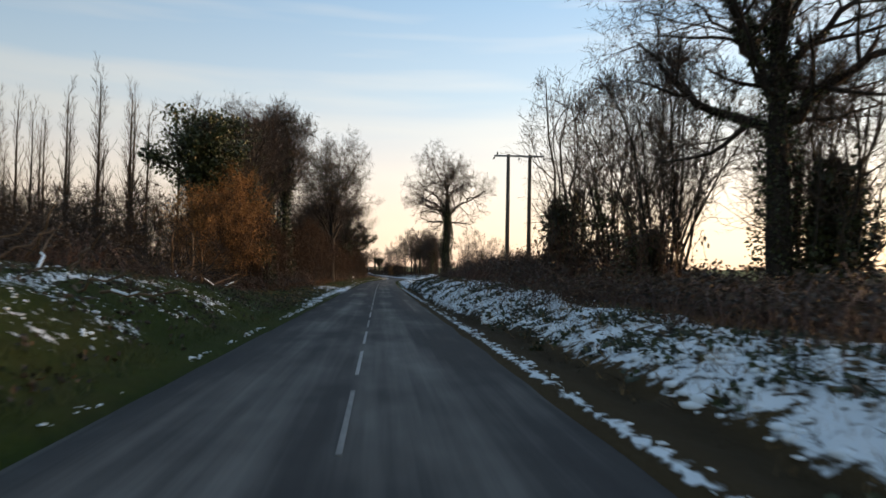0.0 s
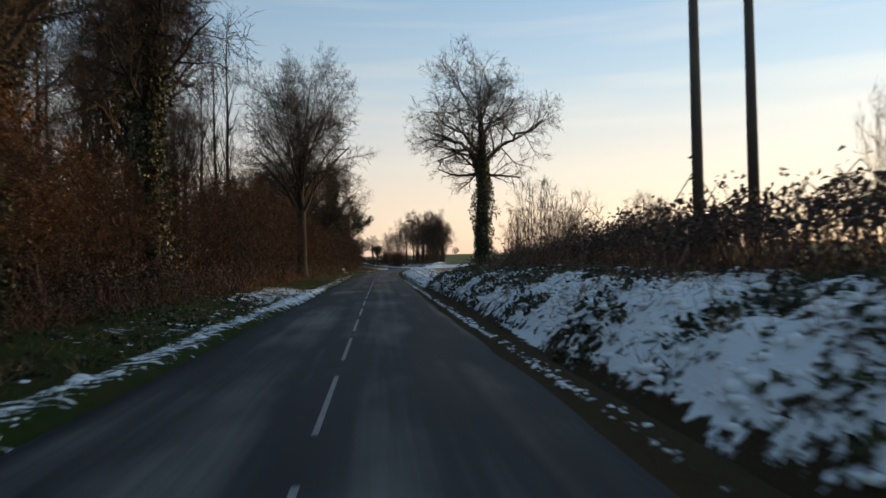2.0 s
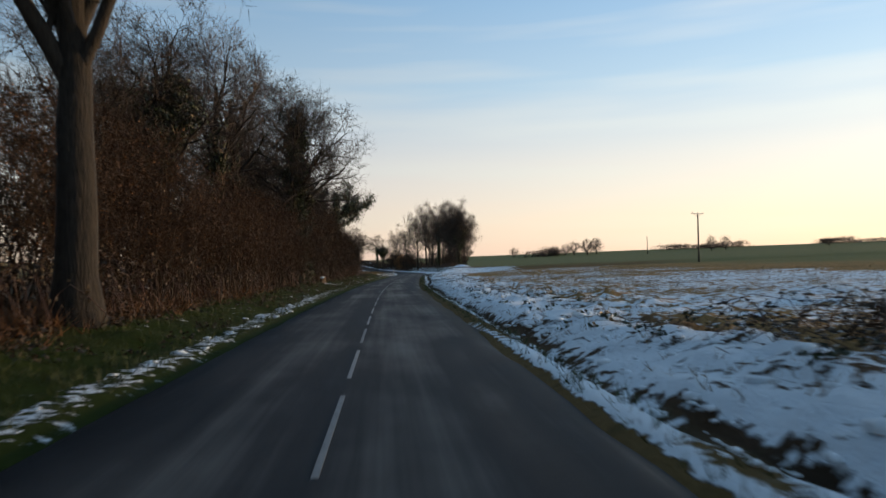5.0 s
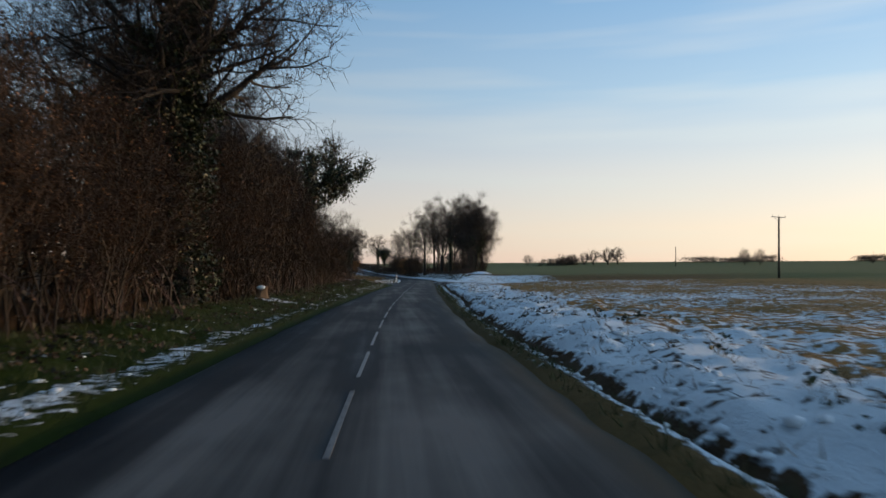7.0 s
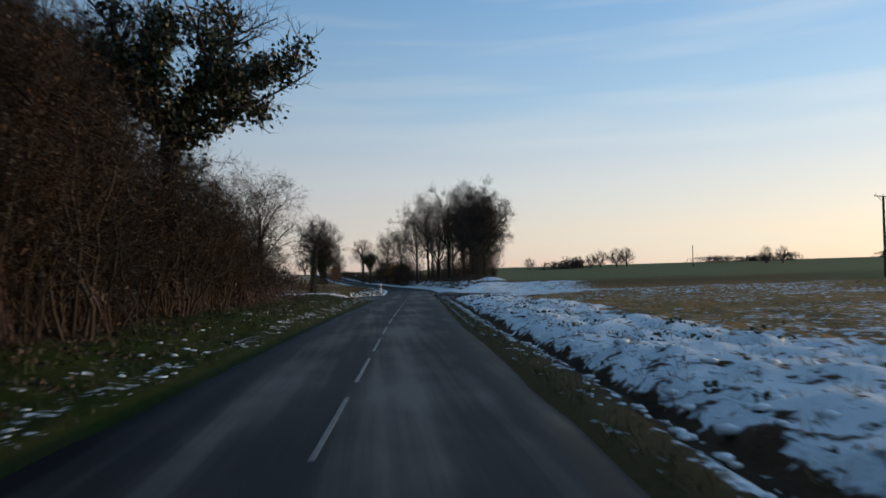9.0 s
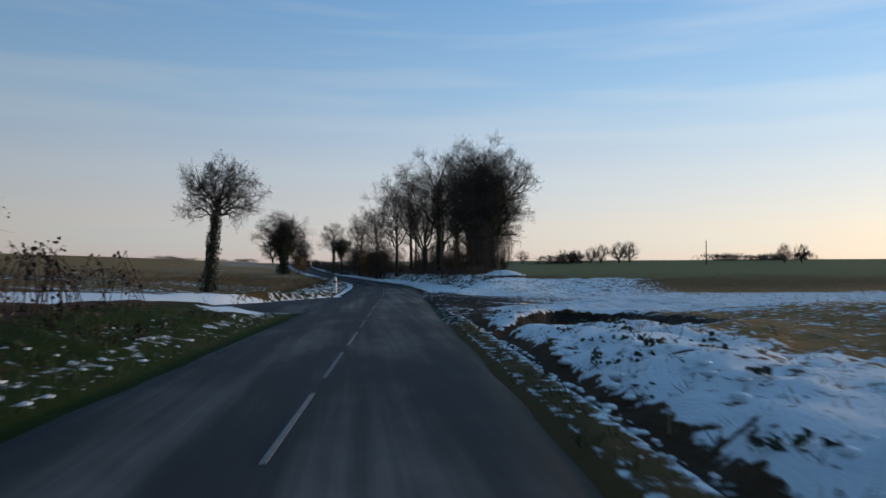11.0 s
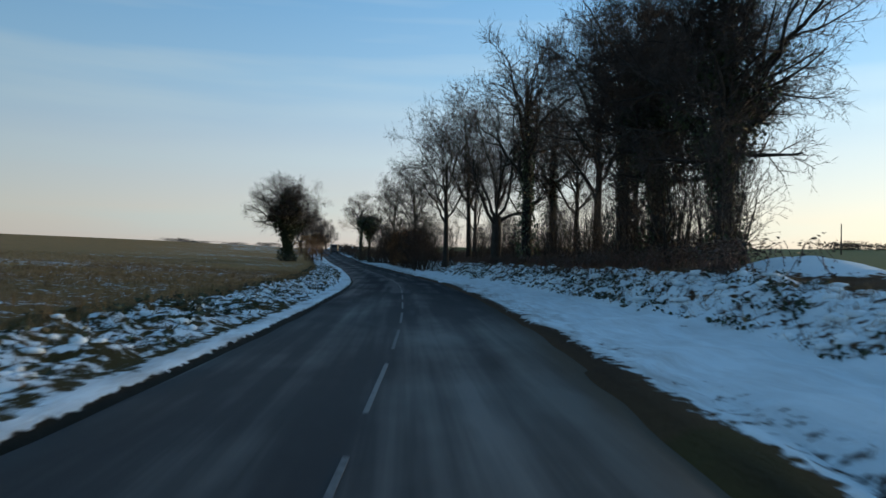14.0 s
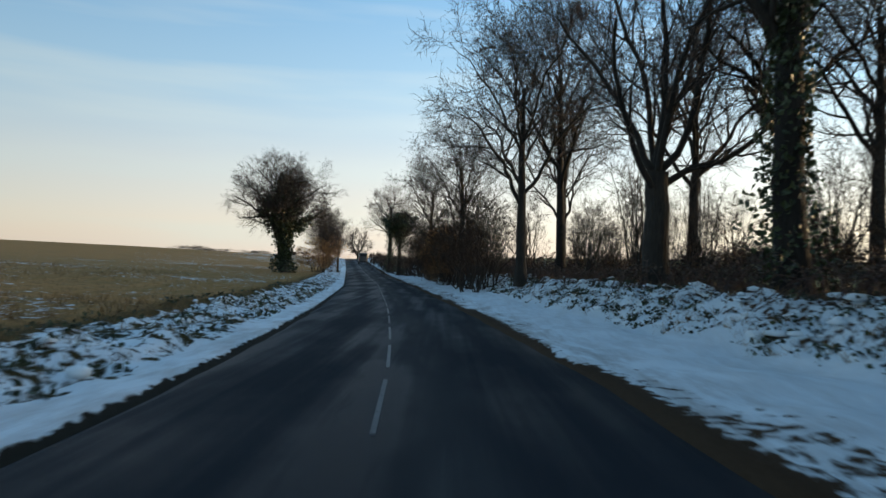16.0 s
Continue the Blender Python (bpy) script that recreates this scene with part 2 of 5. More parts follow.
def mesh_of(name, verts, mat, quads=None, tris=None, smooth=True):
    me = bpy.data.meshes.new(name)
    verts = np.asarray(verts, np.float32).reshape(-1, 3)
    q = np.zeros((0, 4), np.int32) if quads is None else np.asarray(quads, np.int32).reshape(-1, 4)
    t = np.zeros((0, 3), np.int32) if tris is None else np.asarray(tris, np.int32).reshape(-1, 3)
    me.vertices.add(len(verts))
    me.vertices.foreach_set("co", verts.ravel())
    me.loops.add(q.size + t.size)
    me.loops.foreach_set("vertex_index", np.concatenate([q.ravel(), t.ravel()]))
    me.polygons.add(len(q) + len(t))
    me.polygons.foreach_set("loop_start", np.concatenate([np.arange(len(q)) * 4, q.size + np.arange(len(t)) * 3]).astype(np.int32))
    me.polygons.foreach_set("use_smooth", np.full(len(q) + len(t), smooth))
    me.materials.append(mat)
    me.update()
    return me


def part(name, mesh, parent, label=""):
    ob = new(name, mesh)
    ob.parent = parent
    return tagged(ob, label)


def from_bm(name, bm, mat):
    me = bpy.data.meshes.new(name)
    bm.to_mesh(me)
    bm.free()
    me.materials.append(mat)
    return me


def unit(v):
    return v / np.maximum(np.linalg.norm(v, axis=-1, keepdims=True), 1e-9)


def tubes(P, R, sides):
    """Rings round many polylines at once: P (b, n, 3), R (b, n)."""
    T = unit(np.gradient(P, axis=1))
    mean = unit(T.mean(axis=1, keepdims=True))
    ref = np.where(np.abs(mean[..., 2:3]) > 0.8, np.array([1.0, 0.1, 0.0]), np.array([0.0, 0.1, 1.0]))
    N = unit(np.cross(T, np.broadcast_to(ref, T.shape)))
    B = np.cross(T, N)
    a = np.arange(sides) * 2 * np.pi / sides
    V = P[:, :, None] + R[:, :, None, None] * (np.cos(a)[:, None] * N[:, :, None] + np.sin(a)[:, None] * B[:, :, None])
    b, n = P.shape[:2]
    i = np.arange(b)[:, None, None] * n * sides + np.arange(n - 1)[None, :, None] * sides
    k = np.arange(sides)[None, None]
    k2 = (k + 1) % sides
    F = np.stack([i + k, i + k2, i + k2 + sides, i + k + sides], -1)
    return V.reshape(-1, 3), F.reshape(-1, 4)


def spikes(P, R):
    """Last twigs: two folded sides, running out to a point."""
    v, q = tubes(P, R, 3)
    v = v.reshape(len(P), 2, 3, 3)
    v = np.concatenate([v[:, 0], P[:, 1:]], 1)
    i = np.arange(len(P))[:, None] * 4
    f = np.stack([np.stack([i[:, 0] + a, i[:, 0] + b, i[:, 0] + 3, i[:, 0] + 3], 1) for a, b in ((0, 1), (1, 2))], 1)
    return v.reshape(-1, 3), f.reshape(-1, 4)


def joined(sets):
    vs, fs, at = [], [], 0
    for v, f in sets:
        vs.append(v)
        fs.append(f + at)
        at += len(v)
    return np.concatenate(vs), np.concatenate(fs)


def leaves(points, size, rng, droop=0.2):
    """A small folded leaf at every point."""
    k = len(points)
    d = unit(rng.normal(size=(k, 3)) - np.array([0, 0, droop]))
    s = unit(np.cross(d, rng.normal(size=(k, 3))))
    up = np.cross(s, d)
    z = size * (0.6 + 0.8 * rng.random((k, 1)))
    a, c = points - d * z * 0.5, points + d * z * 0.5
    b, e = points + s * z * 0.38 + up * z * 0.16, points - s * z * 0.38 + up * z * 0.16
    V = np.stack([a, b, c, e], 1).reshape(-1, 3)
    i = np.arange(k)[:, None] * 4
    return V, np.concatenate([i + [0, 1, 2], i + [0, 2, 3]])


def spawn(rng, P, R, L, per, t0, t1, angle, ratio, n, trop, wig, thin, profile=(1.0, 1.0)):
    """Side branches on every polyline of a level."""
    b, m = P.shape[:2]
    src = np.repeat(np.arange(b), per)
    t = np.clip(t0 + (t1 - t0) * (np.tile(np.arange(per), b) + rng.random(b * per)) / per, 0, 0.999)
    f = t * (m - 1)
    i = np.minimum(f.astype(int), m - 2)
    w = (f - i)[:, None]
    p = P[src, i] * (1 - w) + P[src, i + 1] * w
    tan = unit(P[src, i + 1] - P[src, i])
    r = R[src, i] * (1 - w[:, 0]) + R[src, i + 1] * w[:, 0]
    az = np.tile(np.arange(per), b) * 2.4 + np.repeat(rng.random(b) * 6.28, per) + rng.normal(size=b * per) * 0.5
    ref = np.where(np.abs(tan[:, 2:3]) > 0.9, np.array([1.0, 0, 0]), np.array([0, 0, 1.0]))
    e1 = unit(np.cross(tan, ref))
    e2 = np.cross(tan, e1)
    low, high = angle if isinstance(angle, tuple) else (angle, angle)
    a = np.radians(low + (high - low) * (t - t0) / (t1 - t0)) * (0.75 + 0.5 * rng.random(b * per))
    d = np.cos(a)[:, None] * tan + np.sin(a)[:, None] * (np.cos(az)[:, None] * e1 + np.sin(az)[:, None] * e2)
    ln = L[src] * ratio * (profile[0] + (profile[1] - profile[0]) * t) * (0.7 + 0.6 * rng.random(b * per))
    pts = [p]
    for _ in range(n - 1):
        d = unit(d + rng.normal(size=d.shape) * wig + np.array([0, 0, trop]))
        p = p + d * (ln / (n - 1))[:, None]
        pts.append(p)
    r0 = np.minimum(r * thin, 0.9 * r)
    return np.stack(pts, 1), r0[:, None] * np.linspace(1, 0.32, n)[None], ln


def stem(rng, height, radius, n=9, lean=(0, 0), crook=0.05, top=0.25):
    z = np.linspace(0, height, n)
    off = np.cumsum(rng.normal(size=(n, 2)) * crook, 0)
    off[0] = 0
    P = np.stack([off[:, 0] + lean[0] * z, off[:, 1] + lean[1] * z, z], 1)
    R = radius * (1 - (1 - top) * (z / height))
    R[0] *= 1.35
    return P[None], R[None], np.array([height])


def fitted(levels, height, spread):
    """Scales all levels to a height and a crown's half width."""
    tips = np.concatenate([P.reshape(-1, 3) for P, R, L in levels])
    zs = height / np.percentile(tips[:, 2], 99.7)
    xs = spread / np.percentile(np.hypot(tips[:, 0], tips[:, 1]), 98)
    k = np.array([xs, xs, zs])
    return [(P * k, R, L) for P, R, L in levels]


def tree_thing(name, levels, label, category="tree", bark=None, twig=None, floor=0.009, ivy=None, leaf=None, seed=0, sides=(9, 6, 4, 3, 3, 3), group=""):
    """A tree out of its levels of branches: trunk, limbs and twigs are parts."""
    rng = np.random.default_rng(seed + 1000)
    root = tagged(new(name), label, category, group)
    levels = [(P, np.maximum(R, floor), L) for P, R, L in levels]
    v, q = tubes(*levels[0][:2], sides[0])
    trunk = tagged(part("trunk" if len(levels) > 1 else "cane_tangle", mesh_of("trunk", v, bark or M_BARK, q), root), kind="" if len(levels) > 1 else "stuff")
    holder = trunk if len(levels) > 1 else root
    if len(levels) > 1:
        mid = joined([tubes(P, R, s) for (P, R, L), s in list(zip(levels, sides))[1:3]])
        part("crown_frame", mesh_of("crown_frame", mid[0], bark or M_BARK, mid[1]), root)
    if len(levels) > 3:
        fine = [tubes(P, R, s) for (P, R, L), s in list(zip(levels, sides))[3:] if P.shape[1] > 2]
        ends = [spikes(P, R * 1.25) for P, R, L in levels[3:] if P.shape[1] == 2]
        v, q = joined(fine + ends)
        hard = q[:, 2] == q[:, 3]
        holder = part("crown", mesh_of("crown", v, twig or M_TWIG, q[~hard], q[hard][:, :3]), root, "fine bare twigs")
    if ivy:
        count, depth, size, reach, sleeve, ceiling_z = ivy
        pts = []
        for (P, R, L), k, lim, wide in ((levels[0], int(count * sleeve), 1.0, 0.0), (levels[1], int(count * (1 - sleeve)), reach, 0.75)):
            if k < 1:
                continue
            b, n = P.shape[:2]
            clumps = max(k // 45, 1) if wide else k
            i = rng.integers(0, b, clumps)
            f = rng.random(clumps) * lim * (n - 1.001)
            j = f.astype(int)
            w = (f - j)[:, None]
            c = P[i, j] * (1 - w) + P[i, j + 1] * w
            rad = R[i, j]
            if wide:
                c, rad = np.repeat(c, 45, 0), np.repeat(rad, 45)
                o = unit(rng.normal(size=c.shape)) * (rng.random((len(c), 1)) ** 0.5) * depth * np.repeat(0.5 + 0.8 * rng.random((clumps, 1)), 45, 0)
                c = c + o * np.array([1, 1, 0.8])
            else:
                out = unit(rng.normal(size=c.shape) * np.array([1, 1, 0.4]))
                bulge = 0.2 + 2.2 * vnoise(np.arctan2(out[:, 1], out[:, 0]) * 0.6 + seed * 7, c[:, 2], 0.75)[:, None] ** 2
                c = c + out * (rad[:, None] + min(depth, 0.58) * bulge * rng.random((len(c), 1)) ** 0.6)
            pts.append(c[c[:, 2] < ceiling_z * (0.75 + 0.3 * rng.random(len(c)))])
        v, t = leaves(np.concatenate(pts), size, rng)
        part("ivy", mesh_of("ivy", v, M_IVY, tris=t, smooth=False), trunk, "dark green ivy leaves")
    if leaf:
        count, size, mat, depth, level = leaf
        P = np.concatenate([q[0].reshape(-1, 3) for q in levels[level:]])
        c = P[rng.integers(0, len(P), count)] + rng.normal(size=(count, 3)) * depth
        c[:, 2] = np.maximum(c[:, 2], 0.03)
        v, t = leaves(c, size, rng)
        part("foliage", mesh_of("foliage", v, mat, tris=t, smooth=False), holder, "withered clinging leaves" if mat is not M_IVY else "dark evergreen foliage")
    return root


def resampled(P, R, n):
    s = np.linspace(0, len(P) - 1, n)
    return np.stack([np.interp(s, np.arange(len(P)), P[:, k]) for k in range(3)], 1), np.interp(s, np.arange(len(P)), R)


def dome(seed, height, spread, low, radius, fork, points=420, pull=0.45, lean=(0.0, 0.0), per=(6, 5), twig=0.95, lobes=0.16, belly=0.42, core=0.5, rise=-0.2):
    """A crown that fills a rounded envelope: limbs seek their way to points spread through it."""
    rng = np.random.default_rng(seed)
    cut = 0.55 * twig
    cz = low + belly * (height - low)
    d = unit(rng.normal(size=(points, 3)))
    waves = unit(rng.normal(size=(9, 3)))
    lump = 1 + lobes * np.cos(d @ waves.T * 5.5 + rng.random(9) * 6.28).mean(1) * 2.2
    rho = (core ** 3 + (1 - core ** 3) * rng.random(points)) ** (1 / 2.6) * lump
    axes_z = np.where(d[:, 2] > 0, height - cut - cz, cz - low)
    pts = np.stack([d[:, 0] * (spread - cut), d[:, 1] * (spread - cut), d[:, 2] * axes_z], 1) * rho[:, None]
    pts = pts + np.array([lean[0] * cz, lean[1] * cz, cz])
    m = 9
    z = np.linspace(0, fork, m)
    off = np.cumsum(rng.normal(size=(m, 2)) * 0.05, 0)
    off[0] = 0
    trunk = np.stack([off[:, 0] + lean[0] * z, off[:, 1] + lean[1] * z, z], 1)
    node = np.concatenate([trunk, pts])
    parent = np.concatenate([np.arange(-1, m - 1), np.full(points, -1)])
    run = np.concatenate([np.zeros(m), np.full(points, 1e9)])
    best, via = np.full(points, 1e9), np.full(points, m - 1)

    def offer(i):
        gap = np.linalg.norm(pts - node[i], axis=1)
        drop = np.maximum(node[i][2] - pts[:, 2] + rise * gap, 0)
        c = gap + pull * (run[i] + gap) + 0.9 * drop
        better = c < best
        best[better] = c[better]
        via[better] = i

    for i in range(m // 2, m):
        offer(i)
    todo = np.ones(points, bool)
    order = list(range(m))
    for _ in range(points):
        j = int(np.argmin(np.where(todo, best, 1e9)))
        todo[j] = False
        i = m + j
        parent[i] = via[j]
        run[i] = run[via[j]] + np.linalg.norm(node[i] - node[via[j]])
        order.append(i)
        offer(i)
    kids = [[] for _ in node]
    for i in order[1:]:
        kids[parent[i]].append(i)
    load = np.ones(len(node))
    for i in reversed(order):
        if kids[i]:
            load[i] = sum(load[k] for k in kids[i])
    heir = [max(k, key=lambda q: load[q]) if k else -1 for k in kids]
    for _ in range(2):
        new_at = node.copy()
        for i in order[m:]:
            if heir[i] >= 0:
                new_at[i] = 0.5 * node[i] + 0.25 * (node[parent[i]] + node[heir[i]])
        node = new_at
    thick = (load / load[m - 1]) ** 0.44 * radius * 0.88
    thick[:m] = radius * np.interp(z, [0, 0.35, fork], [1.4, 1.05, 0.88])
    heads = [0] + [k for i in order for k in kids[i] if k != heir[i]]
    long_, short, first = [], [], None
    for h in heads:
        way = [] if h == 0 else [parent[h]]
        i = h
        while i >= 0:
            way.append(i)
            i = heir[i]
        P, R = node[way], thick[way].copy()
        if h != 0:
            R[0] = R[1]
        R[-1] *= 0.45
        if h == 0:
            first = resampled(P, R, 18)
        elif len(way) >= 5:
            long_.append(resampled(P, R, 9))
        else:
            short.append(resampled(P, R, 4))
    pack = lambda s: (np.stack([a for a, b in s]), np.stack([b for a, b in s]), np.ones(len(s)))
    lv = [pack([first]), pack(long_), pack(short)]
    tops = [spawn(rng, *lv[2], per[0], 0.25, 1.0, 42, twig, 3, 0.05, 0.12, 0.6), spawn(rng, *lv[1], per[0] * 2, 0.3, 1.0, 48, twig, 3, 0.05, 0.12, 0.45), spawn(rng, *lv[0], per[0] * 3, 0.55, 1.0, 50, twig, 3, 0.05, 0.12, 0.3)]
    lv.append(tuple(np.concatenate([t[k] for t in tops]) for k in range(3)))
    lv[3] = (lv[3][0], np.minimum(lv[3][1], 0.016), np.ones(len(lv[3][0])))
    lv.append(spawn(rng, *lv[3], per[1], 0.15, 1.0, 44, twig * 0.55, 2, 0.04, 0.12, 0.7))
    return lv


def poplar(seed, height, spread):
    rng = np.random.default_rng(seed)
    lv = [stem(rng, height * 0.97, 0.23, 12, (0, 0), 0.05, 0.12)]
    lv.append(spawn(rng, *lv[0], 22, 0.3, 1.0, 30, 0.17, 4, 0.12, 0.06, 0.4, (1.1, 0.45)))
    lv.append(spawn(rng, *lv[1], 5, 0.2, 1.0, 32, 0.45, 3, 0.1, 0.08, 0.6))
    lv.append(spawn(rng, *lv[2], 4, 0.2, 1.0, 32, 0.55, 2, 0.06, 0.1, 0.6))
    return fitted(lv, height, spread)


def arcs(rng, A, B, up, n, crook):
    """Curved boughs from A to B that set out steeply and bend over."""
    d = B - A
    L = np.linalg.norm(d, axis=1, keepdims=True)
    C = A + unit(unit(d) + np.asarray(up).reshape(-1, 1) * np.array([0, 0, 1.0])) * L * 0.5
    s = np.linspace(0, 1, n)[None, :, None]
    P = A[:, None] * (1 - s) ** 2 + C[:, None] * 2 * s * (1 - s) + B[:, None] * s * s
    w = np.cumsum(rng.normal(size=P.shape), 1)
    w = w - w[:, :1]
    w = w - s * w[:, -1:] * 0.6
    return P + w * crook * L[:, None] / n, L[:, 0]


def held(P, R, L, room):
    """Shortens the branches that would leave the crown's envelope."""
    base, k = P[:, :1], np.ones(len(P))
    for _ in range(7):
        k = np.where(room(base[:, 0] + (P[:, -1] - base[:, 0]) * k[:, None]) > 1, k * 0.78, k)
    return base + (P - base) * k[:, None, None], R, L * k


def ramified(rng, limbs, per, twig, room, angle=(54, 48, 46, 46), first=0.16, rise=0.04, bough=0.42, wig=0.1, joints=4):
    """Boughs, branches, twigs and twiglets on given limbs."""
    out = []
    lv = held(*spawn(rng, *limbs, per[0], first, 1.0, angle[0], bough, 7, rise, wig, 0.6, (1.1, 0.72)), room)
    out.append(lv)
    lv = held(*spawn(rng, *lv, per[1], 0.15, 1.0, angle[1], 0.5, joints, rise, wig, 0.6, (1.1, 0.7)), room)
    out.append(lv)
    tip = spawn(rng, *lv, per[2], 0.1, 1.0, angle[2], 1.0, 2, rise, 0.12, 0.7)
    base = tip[0][:, :1]
    tip = (base + unit(tip[0] - base) * (twig * (0.5 + rng.random(len(base))))[:, None, None] * np.array([0.0, 1.0])[None, :, None], np.minimum(tip[1], 0.014), np.full(len(base), twig))
    out.append(tip)
    if len(per) > 3:
        end = spawn(rng, *tip, per[3], 0.1, 1.0, angle[3], 0.6, 2, rise, 0.12, 0.8)
        out.append(end)
    return out


def spreading(seed, height, spread, low, fork, top, radius, limbs=10, per=(8, 6, 5, 4), twig=0.6, up=0.7, crook=0.28, belly=0.42, lean=(0.0, 0.0), floor_angle=-22, lobes=0.14, bough=0.5, crest=72, wig=0.11):
    """A trunk that dissolves into limbs sweeping up and out to a rounded crown."""
    rng = np.random.default_rng(seed)
    m = 10
    z = np.linspace(0, top, m)
    off = np.cumsum(rng.normal(size=(m, 2)) * 0.035 * radius / 0.35, 0)
    off[0] = 0
    trunk = np.stack([off[:, 0] + lean[0] * z, off[:, 1] + lean[1] * z, z], 1)
    thick = radius * np.interp(z, [0, 0.4, fork, top], [1.45, 1.05, 0.82, 0.3])
    mid = np.array([lean[0] * height * 0.7, lean[1] * height * 0.7, low + belly * (height - low)])
    waves = unit(rng.normal(size=(9, 3)))
    phase = rng.random(9) * 6.28

    def room(p):
        q = (p - mid) / np.stack([np.full(len(p), spread), np.full(len(p), spread), np.where(p[:, 2] > mid[2], height - mid[2], mid[2] - low)], 1)
        return np.linalg.norm(q, axis=1) / (1 + lobes * np.cos(unit(q) @ waves.T * 5 + phase).mean(1) * 2)

    f = (np.arange(limbs) + 0.5) / limbs
    az = np.arange(limbs) * 2.4 + rng.normal(size=limbs) * 0.25 + rng.random() * 6.28
    el = np.radians(floor_angle + (crest - floor_angle) * f ** 0.85)
    reach = 0.55 + 0.27 * rng.random(limbs)
    B = mid + np.stack([np.cos(el) * np.cos(az) * spread, np.cos(el) * np.sin(az) * spread, np.sin(el) * np.where(el > 0, height - mid[2], mid[2] - low)], 1) * reach[:, None]
    sz = fork + (top - fork) * f * (0.85 + 0.15 * rng.random(limbs))
    A = np.stack([np.interp(sz, z, trunk[:, k]) for k in range(3)], 1)
    P, L = arcs(rng, A, B, up * (1.15 - 0.6 * f), 13, crook)
    r0 = np.interp(sz, z, thick) * (0.42 + 0.3 * (L / L.max()) * rng.random(limbs))
    R = r0[:, None] * np.linspace(1, 0.14, 13)[None] ** 0.85
    lv = [(trunk[None], thick[None], np.array([height])), (P, R, L)]
    return lv + ramified(rng, lv[1], per, twig, room, bough=bough, wig=wig)


def bushy(seed, height, spread, stems=12, per=(7, 6, 4), radius=0.03, twig=0.4, up=0.8, crook=0.25, foot=0.3, low_angle=12, angle=(50, 52, 55, 55), bough=0.4):
    """Many stems from one foot, filling a rounded mass with fine twigs."""
    rng = np.random.default_rng(seed)
    base = np.zeros((1, 3, 3))
    base[0, :, 2] = (0, 0.12, 0.25)
    mid = np.array([0, 0, 0.38 * height])

    def room(p):
        return np.linalg.norm((p - mid) / np.array([spread, spread, 0.62 * height]), axis=1)

    f = (np.arange(stems) + 0.5) / stems
    az = np.arange(stems) * 2.4 + rng.normal(size=stems) * 0.3
    el = np.radians(low_angle + (88 - low_angle) * f ** 0.8)
    B = mid + np.stack([np.cos(el) * np.cos(az) * spread, np.cos(el) * np.sin(az) * spread, np.sin(el) * 0.62 * height], 1) * (0.75 + 0.23 * rng.random((stems, 1)))
    rad = foot * spread * np.sqrt(rng.random(stems))
    A = np.stack([np.cos(az) * rad, np.sin(az) * rad, np.full(stems, 0.0)], 1)
    P, L = arcs(rng, A, B, up, 8, crook)
    R = radius * (0.6 + 0.7 * rng.random((stems, 1))) * np.linspace(1, 0.25, 8)[None]
    lv = [(base, np.full((1, 3), radius * 2.0), np.array([height])), (P, R, L)]
    return lv + ramified(rng, lv[1], per, twig, room, angle, first=0.14, bough=bough, joints=3)


def pollard(seed, height, spread):
    rng = np.random.default_rng(seed)
    lv = [stem(rng, height * 0.32, 0.42, 7, (0.02, 0), 0.05, 0.85)]
    lv.append(spawn(rng, *lv[0], 8, 0.75, 1.0, 48, 2.0, 10, 0.16, 0.2, 0.34, (1.0, 1.0)))
    lv.append(spawn(rng, *lv[1], 9, 0.2, 1.0, 38, 0.3, 6, 0.08, 0.16, 0.5, (1.2, 0.7)))
    lv.append(spawn(rng, *lv[2], 7, 0.15, 1.0, 36, 0.5, 4, 0.04, 0.14, 0.6))
    lv.append(spawn(rng, *lv[3], 4, 0.1, 1.0, 36, 0.5, 2, 0.03, 0.12, 0.6))
    return fitted(lv, height, spread)


def mound(seed, height, spread, canes=26):
    """A bramble thicket: arching canes over a dense heart."""
    rng = np.random.default_rng(seed)
    a, n = rng.random(canes) * 6.28, 5
    reach = spread * (0.45 + 0.75 * rng.random(canes))
    rise = height * (0.6 + 0.55 * rng.random(canes))
    s = np.linspace(0, 1, n)[None]
    start = rng.normal(size=(canes, 2)) * spread * 0.4
    r = reach[:, None] * s ** 1.1
    z = rise[:, None] * (4 * s * (1.02 - s)) ** 0.8 * np.where(s > 0.5, 0.75 + 0.25 * rng.random((canes, 1)), 1)
    P = np.stack([start[:, :1] + np.cos(a)[:, None] * r, start[:, 1:] + np.sin(a)[:, None] * r, z], -1) + rng.normal(size=(canes, n, 3)) * 0.05
    return [(P, np.full((canes, n), 0.011), reach)]

# ---------- the lie of the land ----------
def smooth(a, b, x):
    t = np.clip((x - a) / (b - a), 0, 1)
    return t * t * (3 - 2 * t)


LATTICE = np.random.default_rng(3).random((256, 256))


def vnoise(x, y, period):
    """Smooth value noise, 0 to 1."""
    x, y = np.asarray(x, float) / period + 500, np.asarray(y, float) / period + 500
    i, j = np.floor(x).astype(int), np.floor(y).astype(int)
    u, v = x - i, y - j
    u, v = u * u * (3 - 2 * u), v * v * (3 - 2 * v)
    g = lambda a, b: LATTICE[a % 256, b % 256]
    return (g(i, j) * (1 - u) + g(i + 1, j) * u) * (1 - v) + (g(i, j + 1) * (1 - u) + g(i + 1, j + 1) * u) * v


